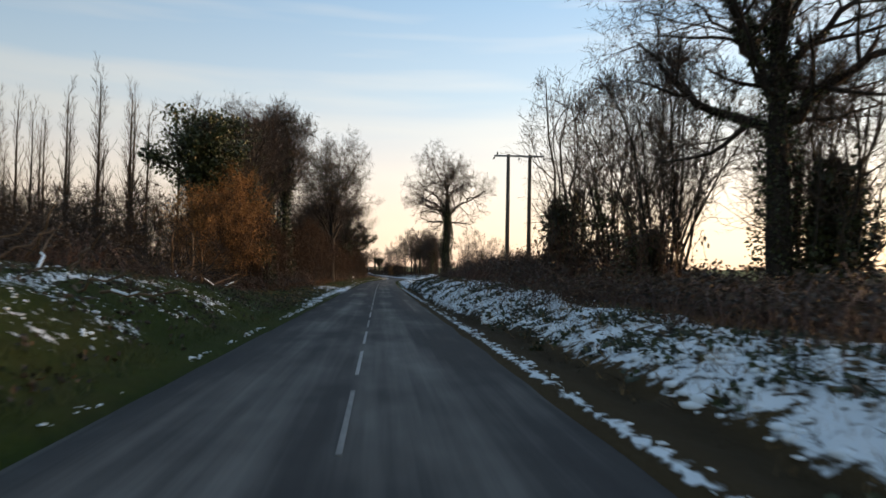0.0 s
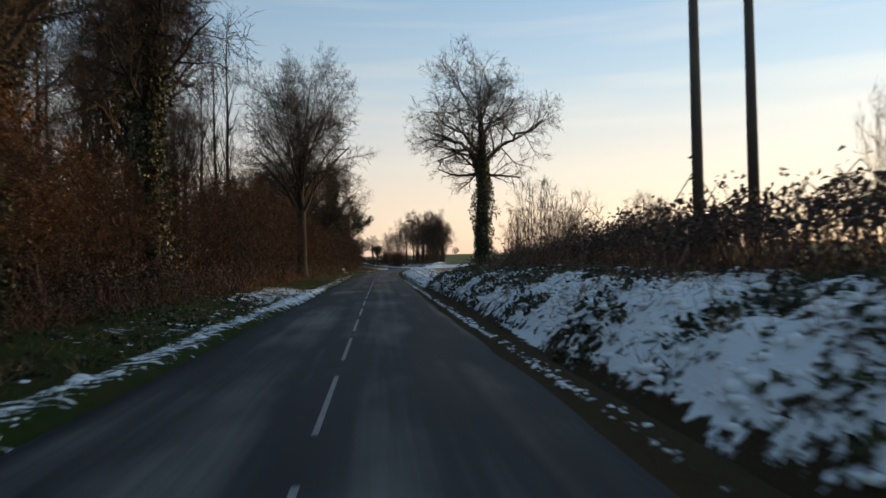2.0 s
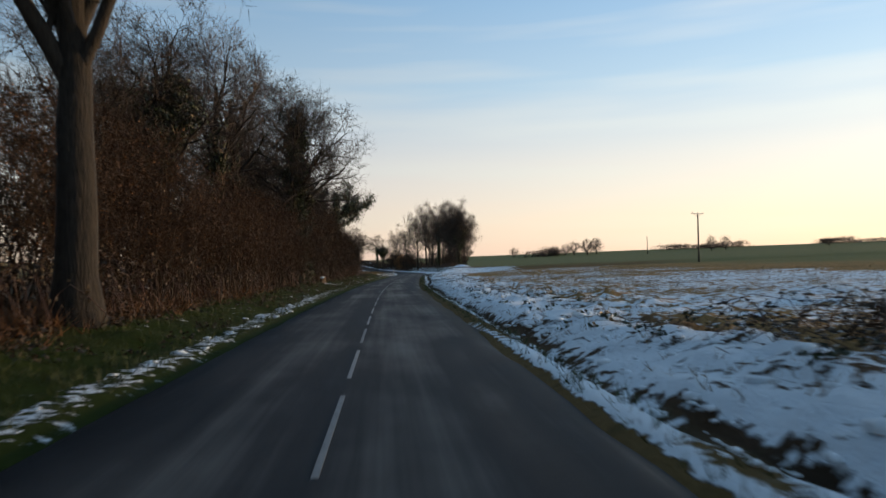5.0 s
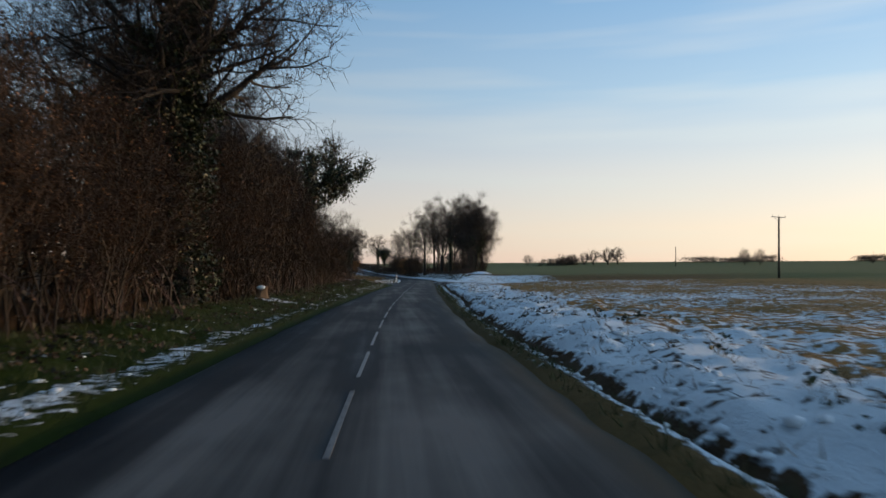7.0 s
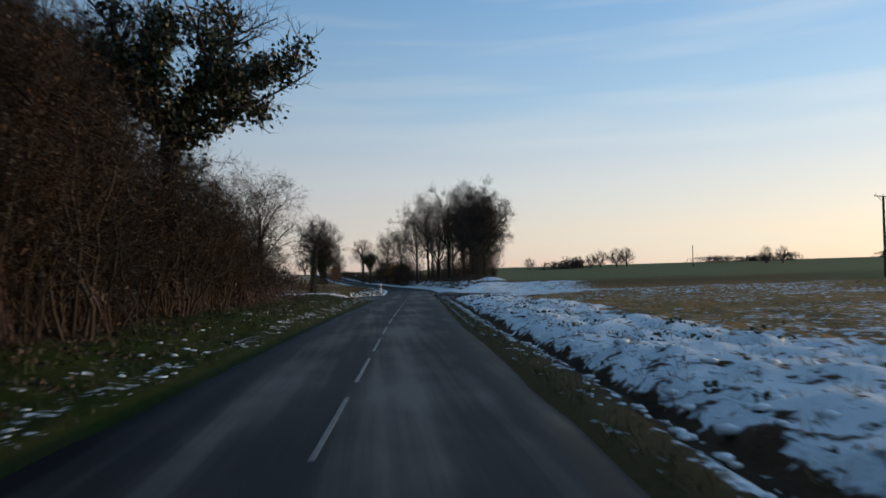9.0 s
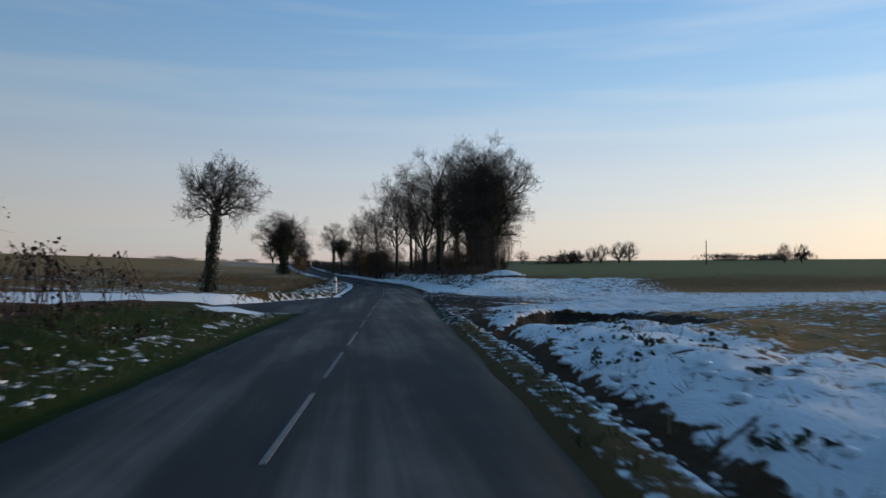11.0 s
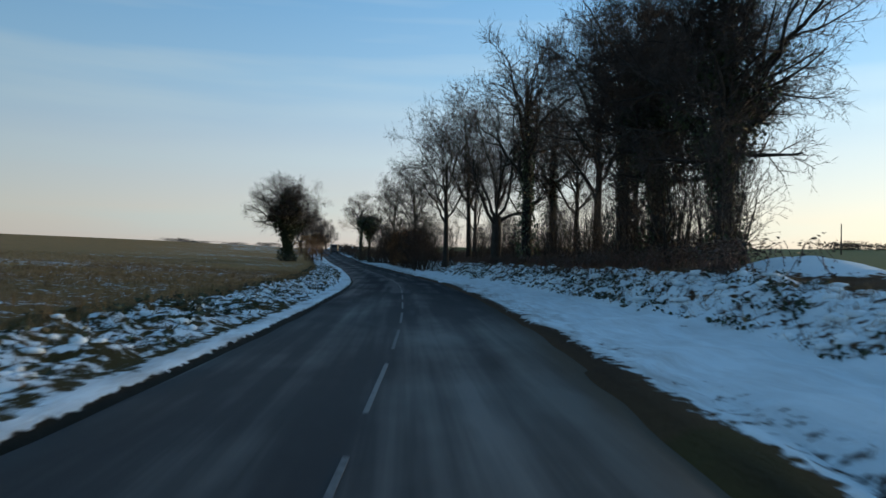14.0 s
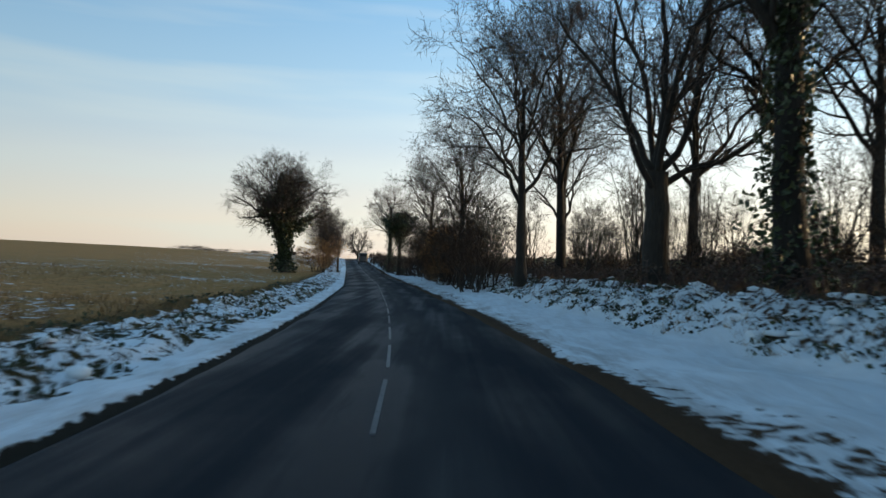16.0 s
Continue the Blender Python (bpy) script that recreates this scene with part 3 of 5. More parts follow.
LINE_Y = [-200, 60, 95, 107.5, 119, 131, 137, 143, 154, 165, 182, 188, 194.4, 203, 211, 216, 223, 236, 246, 250, 254.5, 266, 295, 330, 370, 436, 520, 3000]
LINE_X = [-0.43, -0.43, -0.31, -0.18, 0.07, 0.45, 0.78, 1.1, 1.65, 2.35, 3.4, 3.72, 4.17, 4.7, 5.02, 5.28, 5.48, 5.5, 5.33, 5.1, 4.78, 3.78, 0.67, -4.2, -9.8, -19.5, -32.0, -420.0]


def line_x(y):
    """The road's centre line, rounded off."""
    return sum(np.interp(np.asarray(y, float) + d, LINE_Y, LINE_X) for d in (-4, -2, 0, 2, 4)) / 5


def road_z(y):
    d = np.maximum(np.asarray(y, float) - 255, 0)
    return np.where(d < 185, 0.00013 * d * d, 0.00013 * 185 * 185 + 0.012 * np.minimum(d - 185, 120))


def half_left(y):
    return 2.55 + 0.15 * smooth(196, 218, y)


def half_right(y):
    return 2.47 + 0.13 * band(y, 88, 114, 8) + 0.05 * band(y, 114, 150, 8) + 0.5 * smooth(205, 225, y)


def band(y, a, b, soft):
    return smooth(a - soft, a + soft, y) * (1 - smooth(b - soft, b + soft, y))


SIDE_X = [-60.0, -30.0, -12.0, -5.0, -2.9, -1.3, 0.5, 3.5]
SIDE_Y = [160.0, 174.0, 184.0, 188.3, 189.8, 191.7, 193.8, 196.5]


def side_half(x):
    return np.interp(x, [-5.0, -2.9, -1.3, 0.5, 2.5], [1.7, 2.3, 3.6, 6.4, 9.5])


def track_cover(x, y):
    """1 on the muddy farm entrance beside the road."""
    low = np.interp(x, [6, 7.5, 10, 14, 30], [181, 186, 192, 196.3, 197])
    high = np.interp(x, [6, 8, 10, 13, 18, 30], [213.5, 211.5, 206, 201.5, 200.5, 200.5])
    wob = (vnoise(x, y, 1.7) - 0.5) * 3.2
    return smooth(-0.6, 1.0, y - low + wob) * (1 - smooth(-1.2, 0.8, y - high + wob)) * (1 - smooth(24, 34, x))


def pit_shape(x, y):
    """The ditch's open end by the farm entrance, and a smaller hole beyond it."""
    wob = (vnoise(x, y, 0.8) - 0.5) * 0.5
    edge = (x - 7.5) - (y - 181.0) * 0.5 + wob
    big = smooth(0.0, 0.7, edge) * (1 - smooth(184.0, 185.0, y + wob)) * smooth(177.5, 179.5, y) * (1 - smooth(11.0, 13.0, x))
    return np.maximum(big, 0.6 * np.exp(-((x - 13.3) / 0.9) ** 2 - ((y - 193.4) / 0.5) ** 2))


def ditch_reach(r, y):
    """Distance from the road's edge, with the ditch closer in before the bend."""
    return r + 0.3 * (1 - smooth(124, 140, y)) * smooth(72, 82, y) * smooth(0.05, 0.4, r)


def ground_z(x, y):
    x, y = np.asarray(x, float), np.asarray(y, float)
    u = x - line_x(y)
    r, q = u - half_right(y), -u - half_left(y)
    z = np.zeros(np.broadcast(x, y).shape)
    # the verge and bank on the sunset side
    top = 0.52 + 0.5 * smooth(14, 36, y)
    near = 0.5 * smooth(10, 30, y) + 0.3 * smooth(36, 46, y)
    bank = np.interp(r + near * smooth(0.2, 0.6, r), [0, 0.45, 0.85, 1.1, 1.5, 2.1, 2.9, 4.2, 7, 14], [0, 0.02, -0.14, -0.08, 0.36, 0.76, 0.98, 1.06, 1.12, 1.15]) * np.where(r > 0.7, top, 1)
    ditch = np.interp(ditch_reach(r, y), [0, 0.7, 0.82, 0.98, 1.1, 1.6, 2.4, 4, 8, 14], [0, 0.0, -0.2, -0.2, -0.02, 0.13, 0.22, 0.2, 0.18, 0.22])
    flat = np.interp(r, [0, 0.5, 3, 10], [0, -0.02, -0.02, 0.1])
    brush = np.interp(r, [0, 0.4, 3.2, 3.9, 4.7, 5.6, 8, 14], [0, 0.01, 0.06, 0.3, 0.78, 0.98, 1.02, 1.0])
    w1 = 1 - smooth(64.5, 71, y + 0.25 * np.clip(r - 1, 0, 12))
    w3 = band(y, 185, 208, 3.0)
    w4 = smooth(208, 216, y - 0.5 * np.clip(r - 2, 0, 6))
    w2 = np.clip(1 - w1 - w3 - w4, 0, 1)
    right = (bank * w1 + ditch * w2 + flat * w3 + brush * w4) / np.maximum(w1 + w2 + w3 + w4, 1e-6)
    right = right + 0.55 * np.exp(-((x - 16.8) / 2.2) ** 2 - ((y - 226.5) / 2.2) ** 2)
    z = np.where(r > 0, right, z)
    # the verge on the wooded side
    mnd = np.interp(q, [0, 0.4, 0.9, 2.0, 3.2, 5, 14], [0, 0.03, 0.17, 0.8, 1.3, 1.5, 1.62])
    wood = np.interp(q, [0, 0.5, 1.2, 2.0, 3.2, 5, 14], [0, 0.0, -0.02, 0.12, 0.32, 0.5, 0.6])
    knoll = np.interp(q, [0, 0.4, 1.2, 2.6, 4.5, 14], [0, 0.02, 0.2, 0.45, 0.5, 0.4])
    open_ = np.interp(q, [0, 0.7, 1.5, 3, 6, 14], [0, 0.02, 0.08, 0.2, 0.3, 0.45])
    v1, v3, v4 = 1 - smooth(14, 36, y), band(y, 150, 184, 5), smooth(186, 196, y)
    v2 = np.clip(1 - v1 - v3 - v4, 0, 1)
    left = (mnd * v1 + wood * v2 + knoll * v3 + open_ * v4) / np.maximum(v1 + v2 + v3 + v4, 1e-6)
    z = np.where(q > 0, left, z)
    # wide slopes
    far = np.where(u > 0, 4.0 * np.tanh(0.0105 * np.maximum(r - 12, 0) / 4.0), 0)
    lf = 0.034 * smooth(150, 230, y)
    far = far + np.where(u < 0, 7.5 * np.tanh(lf * np.maximum(q - 8, 0) / 7.5), 0)
    far = far + 1.6 * np.tanh(np.maximum(np.abs(u) - 150, 0) / 400) * (vnoise(x, y, 260) - 0.2)
    # small relief
    side = np.maximum(r, q)
    amp = smooth(0.15, 1.2, side)
    z = z + far + amp * ((vnoise(x, y, 0.55) - 0.5) * 0.11 + (vnoise(x + 40, y, 1.6) - 0.5) * 0.16 + (vnoise(x, y + 70, 6) - 0.5) * 0.16 * smooth(2, 8, side))
    lump = 0.8 * band(y, 70, 186, 2) * band(r, 1.0, 6.0, 0.4) + (0.6 + 0.6 * smooth(212, 222, y)) * smooth(186, 200, y) * band(q, 0.7, 4.0, 0.3) + 0.55 * band(y, -30, 70, 2) * band(r, 1.2, 4.2, 0.4) + 1.7 * smooth(216, 224, y) * band(r, 3.4, 6.4, 0.5)
    z = z + lump * (vnoise(x + 9, y + 5, 0.42) - 0.45) * 0.28
    z = np.where(side < 0, -0.12, z)
    # the side road and the farm entrance are graded
    sy = np.interp(x, SIDE_X, SIDE_Y)
    on = 1 - smooth(0, 1.2, np.abs(y - sy) - side_half(x) - 0.3)
    on = on * (x < 3.0)
    z = z * (1 - on) + on * np.where(q > -0.5, -0.1, z)
    t = track_cover(x, y) * (r > 0)
    z = z * (1 - 0.85 * t) + 0.85 * t * (-0.01 + (vnoise(x, y, 0.5) - 0.5) * 0.05 + (vnoise(x, y, 2.4) - 0.5) * 0.08)
    z = z - 0.62 * pit_shape(x, y) - 0.3 * band(y, 197, 219, 3) * band(r, 9, 60, 2.5) + 0.28 * band(y, 174, 187, 4) * band(r, 11, 80, 3)
    bed = np.abs(y - sy) - side_half(x)
    z = z + 0.16 * band(bed, 0.5, 2.2, 0.5) * (y > sy) * (q > 0.6) * (0.6 + 0.8 * vnoise(x, y, 0.9)) * (1 - smooth(8, 14, q))
    return z + road_z(y)


def ground_cover(x, y):
    """Snow, turf, stubble, mud, green crop and dirt on the snow, each 0 to 1."""
    u = x - line_x(y)
    r, q = u - half_right(y), -u - half_left(y)
    w1 = 1 - smooth(64.5, 71, y)
    w3 = band(y, 185, 209, 3)
    w4 = smooth(209, 217, y)
    w2 = np.clip(1 - w1 - w3 - w4, 0, 1)
    big = vnoise(x, y, 9)
    near = 0.5 * smooth(10, 30, y) + 0.3 * smooth(36, 46, y)
    s1 = (0.44 + 0.05 * (1 - smooth(12, 22, y)) + 0.14 * vnoise(x * 0, y, 1.7) - 0.04 * band(y, 20, 42, 3)) * band(r, -0.05, 0.32 - 0.08 * smooth(36, 46, y), 0.1) + (0.2 + 0.14 * smooth(16, 34, y)) * band(r, 0.4, 1.3 - near, 0.08) + (0.565 + 0.005 * smooth(22, 40, y)) * band(r, 1.25 - near, 4.6, 0.25) + 0.3 * smooth(4.5, 6, r)
    d = ditch_reach(r, y)
    s2 = 0.36 * band(r, 0.1, 0.4, 0.12) + (0.36 + 0.2 * (1 - smooth(106, 116, y))) * band(r, -0.05, 0.12, 0.05) + 0.54 * band(d, 0.5, 0.74, 0.06) + (0.39 + 0.08 * (1 - smooth(108, 120, y))) * band(d, 0.74, 1.0, 0.08) + 0.585 * smooth(0.96, 1.12, d)
    lim = 3.0 + 2.2 * smooth(112, 150, y)
    thin = 0.485 - 0.055 * smooth(120, 150, y) + 0.09 * (big - 0.5) * 2 + 0.1 * (vnoise(x * 0.35, y, 2.2) - 0.5) - 0.25 * smooth(24, 40, r) * (1 - 0.3 * big)
    w = smooth(lim - 0.6, lim + 0.9, r + (vnoise(x, y, 2.5) - 0.5) * 2)
    s2 = s2 * (1 - w) + thin * w
    s3 = (0.58 + 0.14 * vnoise(x, y, 3.0)) * smooth(0.4, 3.0, r) * (1 - 0.35 * smooth(24, 45, r))
    rim = r - 0.3 * (1 - smooth(212, 224, y)) + (vnoise(x, y, 2.6) - 0.5) * 0.3
    s4 = (0.5 + 0.18 * vnoise(x * 2, y, 2.0) + 0.16 * smooth(0.6, 1.8, r)) * smooth(-0.35, 0.25, rim) * (1 - smooth(3.3, 3.9, r)) + 0.56 * band(r, 3.6, 6.2, 0.3) + 0.3 * smooth(6, 8, r)
    s4 = s4 * (1 - smooth(13, 20, r)) + 0.25 * smooth(13, 20, r)
    right = s1 * w1 + s2 * w2 + s3 * w3 + s4 * w4
    bank_end = np.exp(-((x - 16.8) / 3.2) ** 2 - ((y - 226) / 3.2) ** 2)
    right = np.maximum(right, 0.75 * bank_end)
    strip = band(y, 196, 221, 2.5) * band(r, 0.5, 30, 1.5)
    right = np.maximum(right, 0.56 * strip * (1 - smooth(15, 28, r)))
    right = right * (1 - track_cover(x, y)) + (0.385 + 0.13 * smooth(9, 14, x) + 0.05 * smooth(199, 203, y) + 0.06 * (1 - smooth(188, 193, y))) * track_cover(x, y)
    right = right * (1 - smooth(0.1, 0.5, pit_shape(x, y)))
    v1, v3, v4 = 1 - smooth(16, 34, y), band(y, 90, 184, 6), smooth(186, 196, y)
    v2 = np.clip(1 - v1 - v3 - v4, 0, 1)
    l1 = (0.38 + 0.16 * vnoise(x * 0, y, 2.3)) * band(q, -0.05, 0.2, 0.08) + (0.375 + 0.2 * (vnoise(x * 0.25, y, 1.1) - 0.5)) * band(q, 0.8, 3.2, 0.3) + 0.4 * band(q, 3.0, 4.8, 0.3) + 0.26 * smooth(4.6, 6, q)
    l2 = (0.43 + 0.14 * band(y, 54, 72, 3)) * band(q, -0.1, 0.7, 0.12) + (0.31 + 0.1 * band(y, 42, 52, 3) + 0.22 * band(y, 55, 70, 3)) * band(q, 0.6, 3.0, 0.5) + 0.1 * smooth(3.6, 5, q)
    l3 = 0.34 * band(q, 0.0, 0.35, 0.1) + (0.5 - 0.1 * smooth(108, 130, y)) * band(q, 0.3, 0.95, 0.2) + 0.36 * band(q, 0.9, 3.0, 0.4) + 0.1 * smooth(3, 4.5, q)
    l4 = 0.7 * band(q, -0.06, 0.3 + 0.2 * smooth(225, 240, y) + 0.2 * (vnoise(x, y, 1.5) - 0.5), 0.18) + (0.485 + 0.04 * smooth(218, 232, y)) * band(q, 0.35, 3.2, 0.35) + (0.33 + 0.14 * big) * smooth(3.2, 5, q) - 0.13 * smooth(20, 60, q)
    left = l1 * v1 + l2 * v2 + l3 * v3 + l4 * v4
    isle = np.exp(-((x + 0.9) / 1.6) ** 2 - ((y - 184.6) / 2.2) ** 2)
    left = np.maximum(left, 0.72 * isle)
    bed = np.abs(y - np.interp(x, SIDE_X, SIDE_Y)) - side_half(x)
    drift = band(bed, -0.2, 0.35 + 1.5 * smooth(1.0, 3.5, -x) + 0.5 * vnoise(x, y, 2.0), 0.3) * (y > np.interp(x, SIDE_X, SIDE_Y)) * (1 - smooth(9, 16, q))
    left = np.maximum(left, (0.57 + 0.1 * smooth(1.5, 5.0, -x)) * drift)
    patch = np.exp(-((x + 4.3) / 1.3) ** 2 - ((y - 133.0) / 1.6) ** 2)
    left = np.maximum(left, 0.7 * patch)
    lane = (x < 3) * (1 - smooth(-0.5, -0.1, np.abs(y - np.interp(x, SIDE_X, SIDE_Y)) - side_half(x)))
    left = left * (1 - lane)
    snow = np.where(u > 0, right, left)
    turf = np.where(u < 0, (1 - smooth(2.8, 4.4, q)) * (1 - 0.5 * v4) + 0.5 * v1 + 0.6 * v4 * smooth(2.8, 4.4, q) * (1 - smooth(212, 245, y)), np.where(w2 + w3 > 0.5, 0.55 * (1 - smooth(0.45, 0.7, r)), 0.22 * (1 - smooth(3.5, 5, r)) * (1 - w4)))
    stub = np.where(u > 0, (w2 + w3 + w4 * smooth(8, 13, r) * 0.4) * smooth(2.5, 4, r) + w2 * (0.15 + 0.25 * (1 - smooth(106, 118, y))) * (1 - smooth(0.55, 0.8, r)), v4 * smooth(2.5, 4.5, q) * (0.4 + 0.6 * smooth(212, 245, y)))
    crop = np.where(u > 0, smooth(34, 60, r + 14 * (big - 0.5)) * (1 - w1 * 0.5), 0.1 * smooth(60, 140, q) * v4)
    crop = np.maximum(crop, np.where(u > 0, smooth(215, 225, y) * smooth(11, 15, r), 0))
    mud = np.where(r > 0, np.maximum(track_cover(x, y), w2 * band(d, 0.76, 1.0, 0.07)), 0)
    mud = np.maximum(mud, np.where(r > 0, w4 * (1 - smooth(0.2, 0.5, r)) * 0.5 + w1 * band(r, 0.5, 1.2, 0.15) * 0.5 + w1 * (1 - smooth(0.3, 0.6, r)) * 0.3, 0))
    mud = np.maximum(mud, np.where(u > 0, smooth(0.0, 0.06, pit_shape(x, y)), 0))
    mud = np.maximum(mud, np.where(u < 0, v4 * (1 - smooth(0.05, 0.2, q)) * 0.9, 0))
    grime = np.where(u > 0, w4 * (0.6 - 0.35 * smooth(0.5, 1.6, r)) * (1 - smooth(3.0, 3.8, r)) + 0.5 * w3, 0.5 * v4 * (1 - smooth(0.3, 0.9, q)))
    return [np.clip(a, 0, 1) for a in (snow, turf, stub, mud, crop, grime)]


def grid(xs, ys):
    a, b = len(xs), len(ys)
    i = (np.arange(b - 1)[:, None] * a + np.arange(a - 1)[None]).ravel()
    return np.stack([i, i + 1, i + a + 1, i + a], 1)


def build_ground():
    fine = np.arange(-8.5, 13.01, 0.24)
    outer = 13 + np.cumsum(0.4 * 1.2 ** np.arange(36))
    left = 8.5 + np.cumsum(0.4 * 1.2 ** np.arange(36))
    us = np.concatenate([-left[::-1], fine, outer])
    ys = np.concatenate([-np.cumsum(0.6 * 1.4 ** np.arange(14))[::-1] - 6, np.arange(-6, 250, 0.24), np.arange(250, 300, 0.5), 300 + np.cumsum(0.5 * 1.045 ** np.arange(125))])
    U, Y = np.meshgrid(us, ys)
    X = U + line_x(Y) * np.clip(1 - (np.abs(U) - 40) / 200, 0, 1)
    Z = ground_z(X, Y)
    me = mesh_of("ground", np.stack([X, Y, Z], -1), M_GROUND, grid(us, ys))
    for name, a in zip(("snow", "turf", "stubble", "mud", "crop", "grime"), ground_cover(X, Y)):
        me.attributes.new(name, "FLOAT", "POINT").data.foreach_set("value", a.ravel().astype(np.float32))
    return tagged(new("ground", me), "half-thawed verges and stubble fields with patchy snow", "ground", kind="structure")


def build_road():
    ys = np.concatenate([np.arange(-40, 330, 0.5), np.arange(330, 520, 2.5)])
    ts = np.linspace(0, 1, 17)
    T, Y = np.meshgrid(ts, ys)
    edge = (vnoise(Y * 0 + 3, Y, 1.3) - 0.5) * 0.12
    L = half_left(Y) + edge
    R = half_right(Y) + (vnoise(Y * 0 + 30, Y, 1.3) - 0.5) * 0.14
    U = -L + (L + R) * T
    Z = road_z(Y) + 0.03 * (1 - (U / 2.6) ** 2) - 0.015 + (vnoise(U, Y, 1.3) - 0.5) * 0.008
    Z = Z - 0.13 * ((T == 0) | (T == 1))
    U = np.where((T == 0) | (T == 1), U * 1.01, U)
    me = mesh_of("road", np.stack([U + line_x(Y), Y, Z], -1), M_ROAD, grid(ts, ys))
    g = lambda c, w: np.exp(-((U - c) / w) ** 2)
    dry = 0.5 + 0.12 * smooth(-0.2, 0.6, U) * (1 - 1.6 * band(Y, 26, 64, 8)) + 0.16 * (1 - smooth(18, 34, Y)) + 0.12 * band(Y, 86, 114, 5) * smooth(-0.2, 0.8, U) + 0.16 * band(Y, 206, 224, 4) + 0.12 * band(Y, 168, 214, 8) * smooth(-0.4, 0.6, U) - 0.14 * band(Y, 168, 216, 8) * (1 - smooth(-0.6, 0.3, U)) + 0.66 * g(0.62, 0.36) + 0.52 * g(-1.0, 0.45) + 0.5 * g(1.95, 0.22) * smooth(165, 190, Y) + 0.12 * g(-2.0, 0.3) - 0.42 * smooth(226, 244, Y) - 0.25 * g(-2.2, 0.5) * (1 - smooth(170, 190, Y)) - 0.2 * g(2.2, 0.6) * (1 - smooth(165, 180, Y))
    dirt = 0.65 * smooth(2.1, 2.5, U) * band(Y, 182, 216, 5) + 0.8 * smooth(1.95, 2.35, U + 0.25 * (vnoise(U, Y, 0.9) - 0.5)) * band(Y, 92, 182, 8) + 0.75 * g(2.75, 0.35) * smooth(90, 110, Y) + 0.35 * band(Y, 206, 222, 5) * smooth(0.9, 2.2, U)
    fresh = smooth(222, 240, Y + (vnoise(U * 1.5, Y * 0.2, 1.0) - 0.5) * 14) * (0.98 - 0.4 * g(0.55, 0.35) * (0.4 + vnoise(U, Y * 0.2, 1.0)) - 0.25 * vnoise(U * 0.6, Y * 0.12, 1.0) ** 2)
    for name, a in (("dry", dry), ("dirt", dirt), ("fresh", fresh)):
        me.attributes.new(name, "FLOAT", "POINT").data.foreach_set("value", np.clip(a, 0, 1).ravel().astype(np.float32))
    return tagged(new("road", me), "narrow damp asphalt country road with pale wheel tracks", "road", kind="structure")


def build_side_road():
    xs = np.concatenate([np.arange(-60, -6, 1.5), np.arange(-6, 3.2, 0.35)])
    ts = np.linspace(-1, 1, 9)
    T, X = np.meshgrid(ts, xs)
    Y = np.interp(X, SIDE_X, SIDE_Y) + T * side_half(X) + (vnoise(X, T * 0 + 4, 1.1) - 0.5) * 0.3 * np.abs(T)
    Z = -0.012 + 0.012 * (1 - T * T) + (vnoise(X, Y, 1.5) - 0.5) * 0.02
    Z = np.where(X > line_x(Y) - half_left(Y) - 0.1, Z - 0.03, Z)
    Z = Z - 0.1 * (np.abs(T) == 1)
    me = mesh_of("side_road", np.stack([X, Y, Z], -1), M_ROAD, grid(ts, xs))
    for name, v in (("dry", 0.36), ("dirt", 0.12), ("fresh", 0.25)):
        me.attributes.new(name, "FLOAT", "POINT").data.foreach_set("value", np.full(X.size, v, np.float32))
    return tagged(new("side_road", me), "wet asphalt mouth of a narrow side road", "road", kind="structure")


def gz(x, y):
    return float(ground_z(np.array([float(x)]), np.array([float(y)]))[0])


build_ground()
ROAD = build_road()
build_side_road()

# ---------- planting ----------
def spot(x, y, turn=0.0, size=1.0, tall=None, sink=0.08):
    return Matrix.Translation((x, y, gz(x, y) - sink)) @ Matrix.Rotation(turn, 4, "Z") @ Matrix.Diagonal((size, size, tall or size, 1))


def plant(proto, spots):
    """The first spot takes the thing itself, the others copies of it."""
    for s in spots[1:]:
        copy_thing(proto, s)
    proto.matrix_basis = spots[0]
    return proto


LOW = (6, 4, 3, 3, 3, 3)

# the lone oak by the field's corner
plant(tree_thing("oak_tree", spreading(14, 15.8, 5.4, 5.4, 6.2, 11.0, 0.45, 8, (11, 8, 5, 4), 0.5, 0.45, 0.36, floor_angle=-30, bough=0.62), "tall bare oak with ivy up its trunk on a snowy bank", ivy=(11500, 0.4, 0.12, 0.42, 0.72, 9.6), seed=1, floor=0.0065),
      [spot(6.9, 75.6, 0.6)])
# the fan-shaped tree in front of the hedge
plant(tree_thing("beech_tree", spreading(5, 20.2, 6.2, 5.0, 4.6, 9.5, 0.42, 16, (8, 7, 6, 5), 0.7, 0.8, 0.06, 0.42, floor_angle=-24, lobes=0.06, bough=0.42, wig=0.06), "bare fan-shaped beech at the edge of a brown hedge", seed=2, floor=0.0075), [spot(-6.2, 88.4, 1.0)])
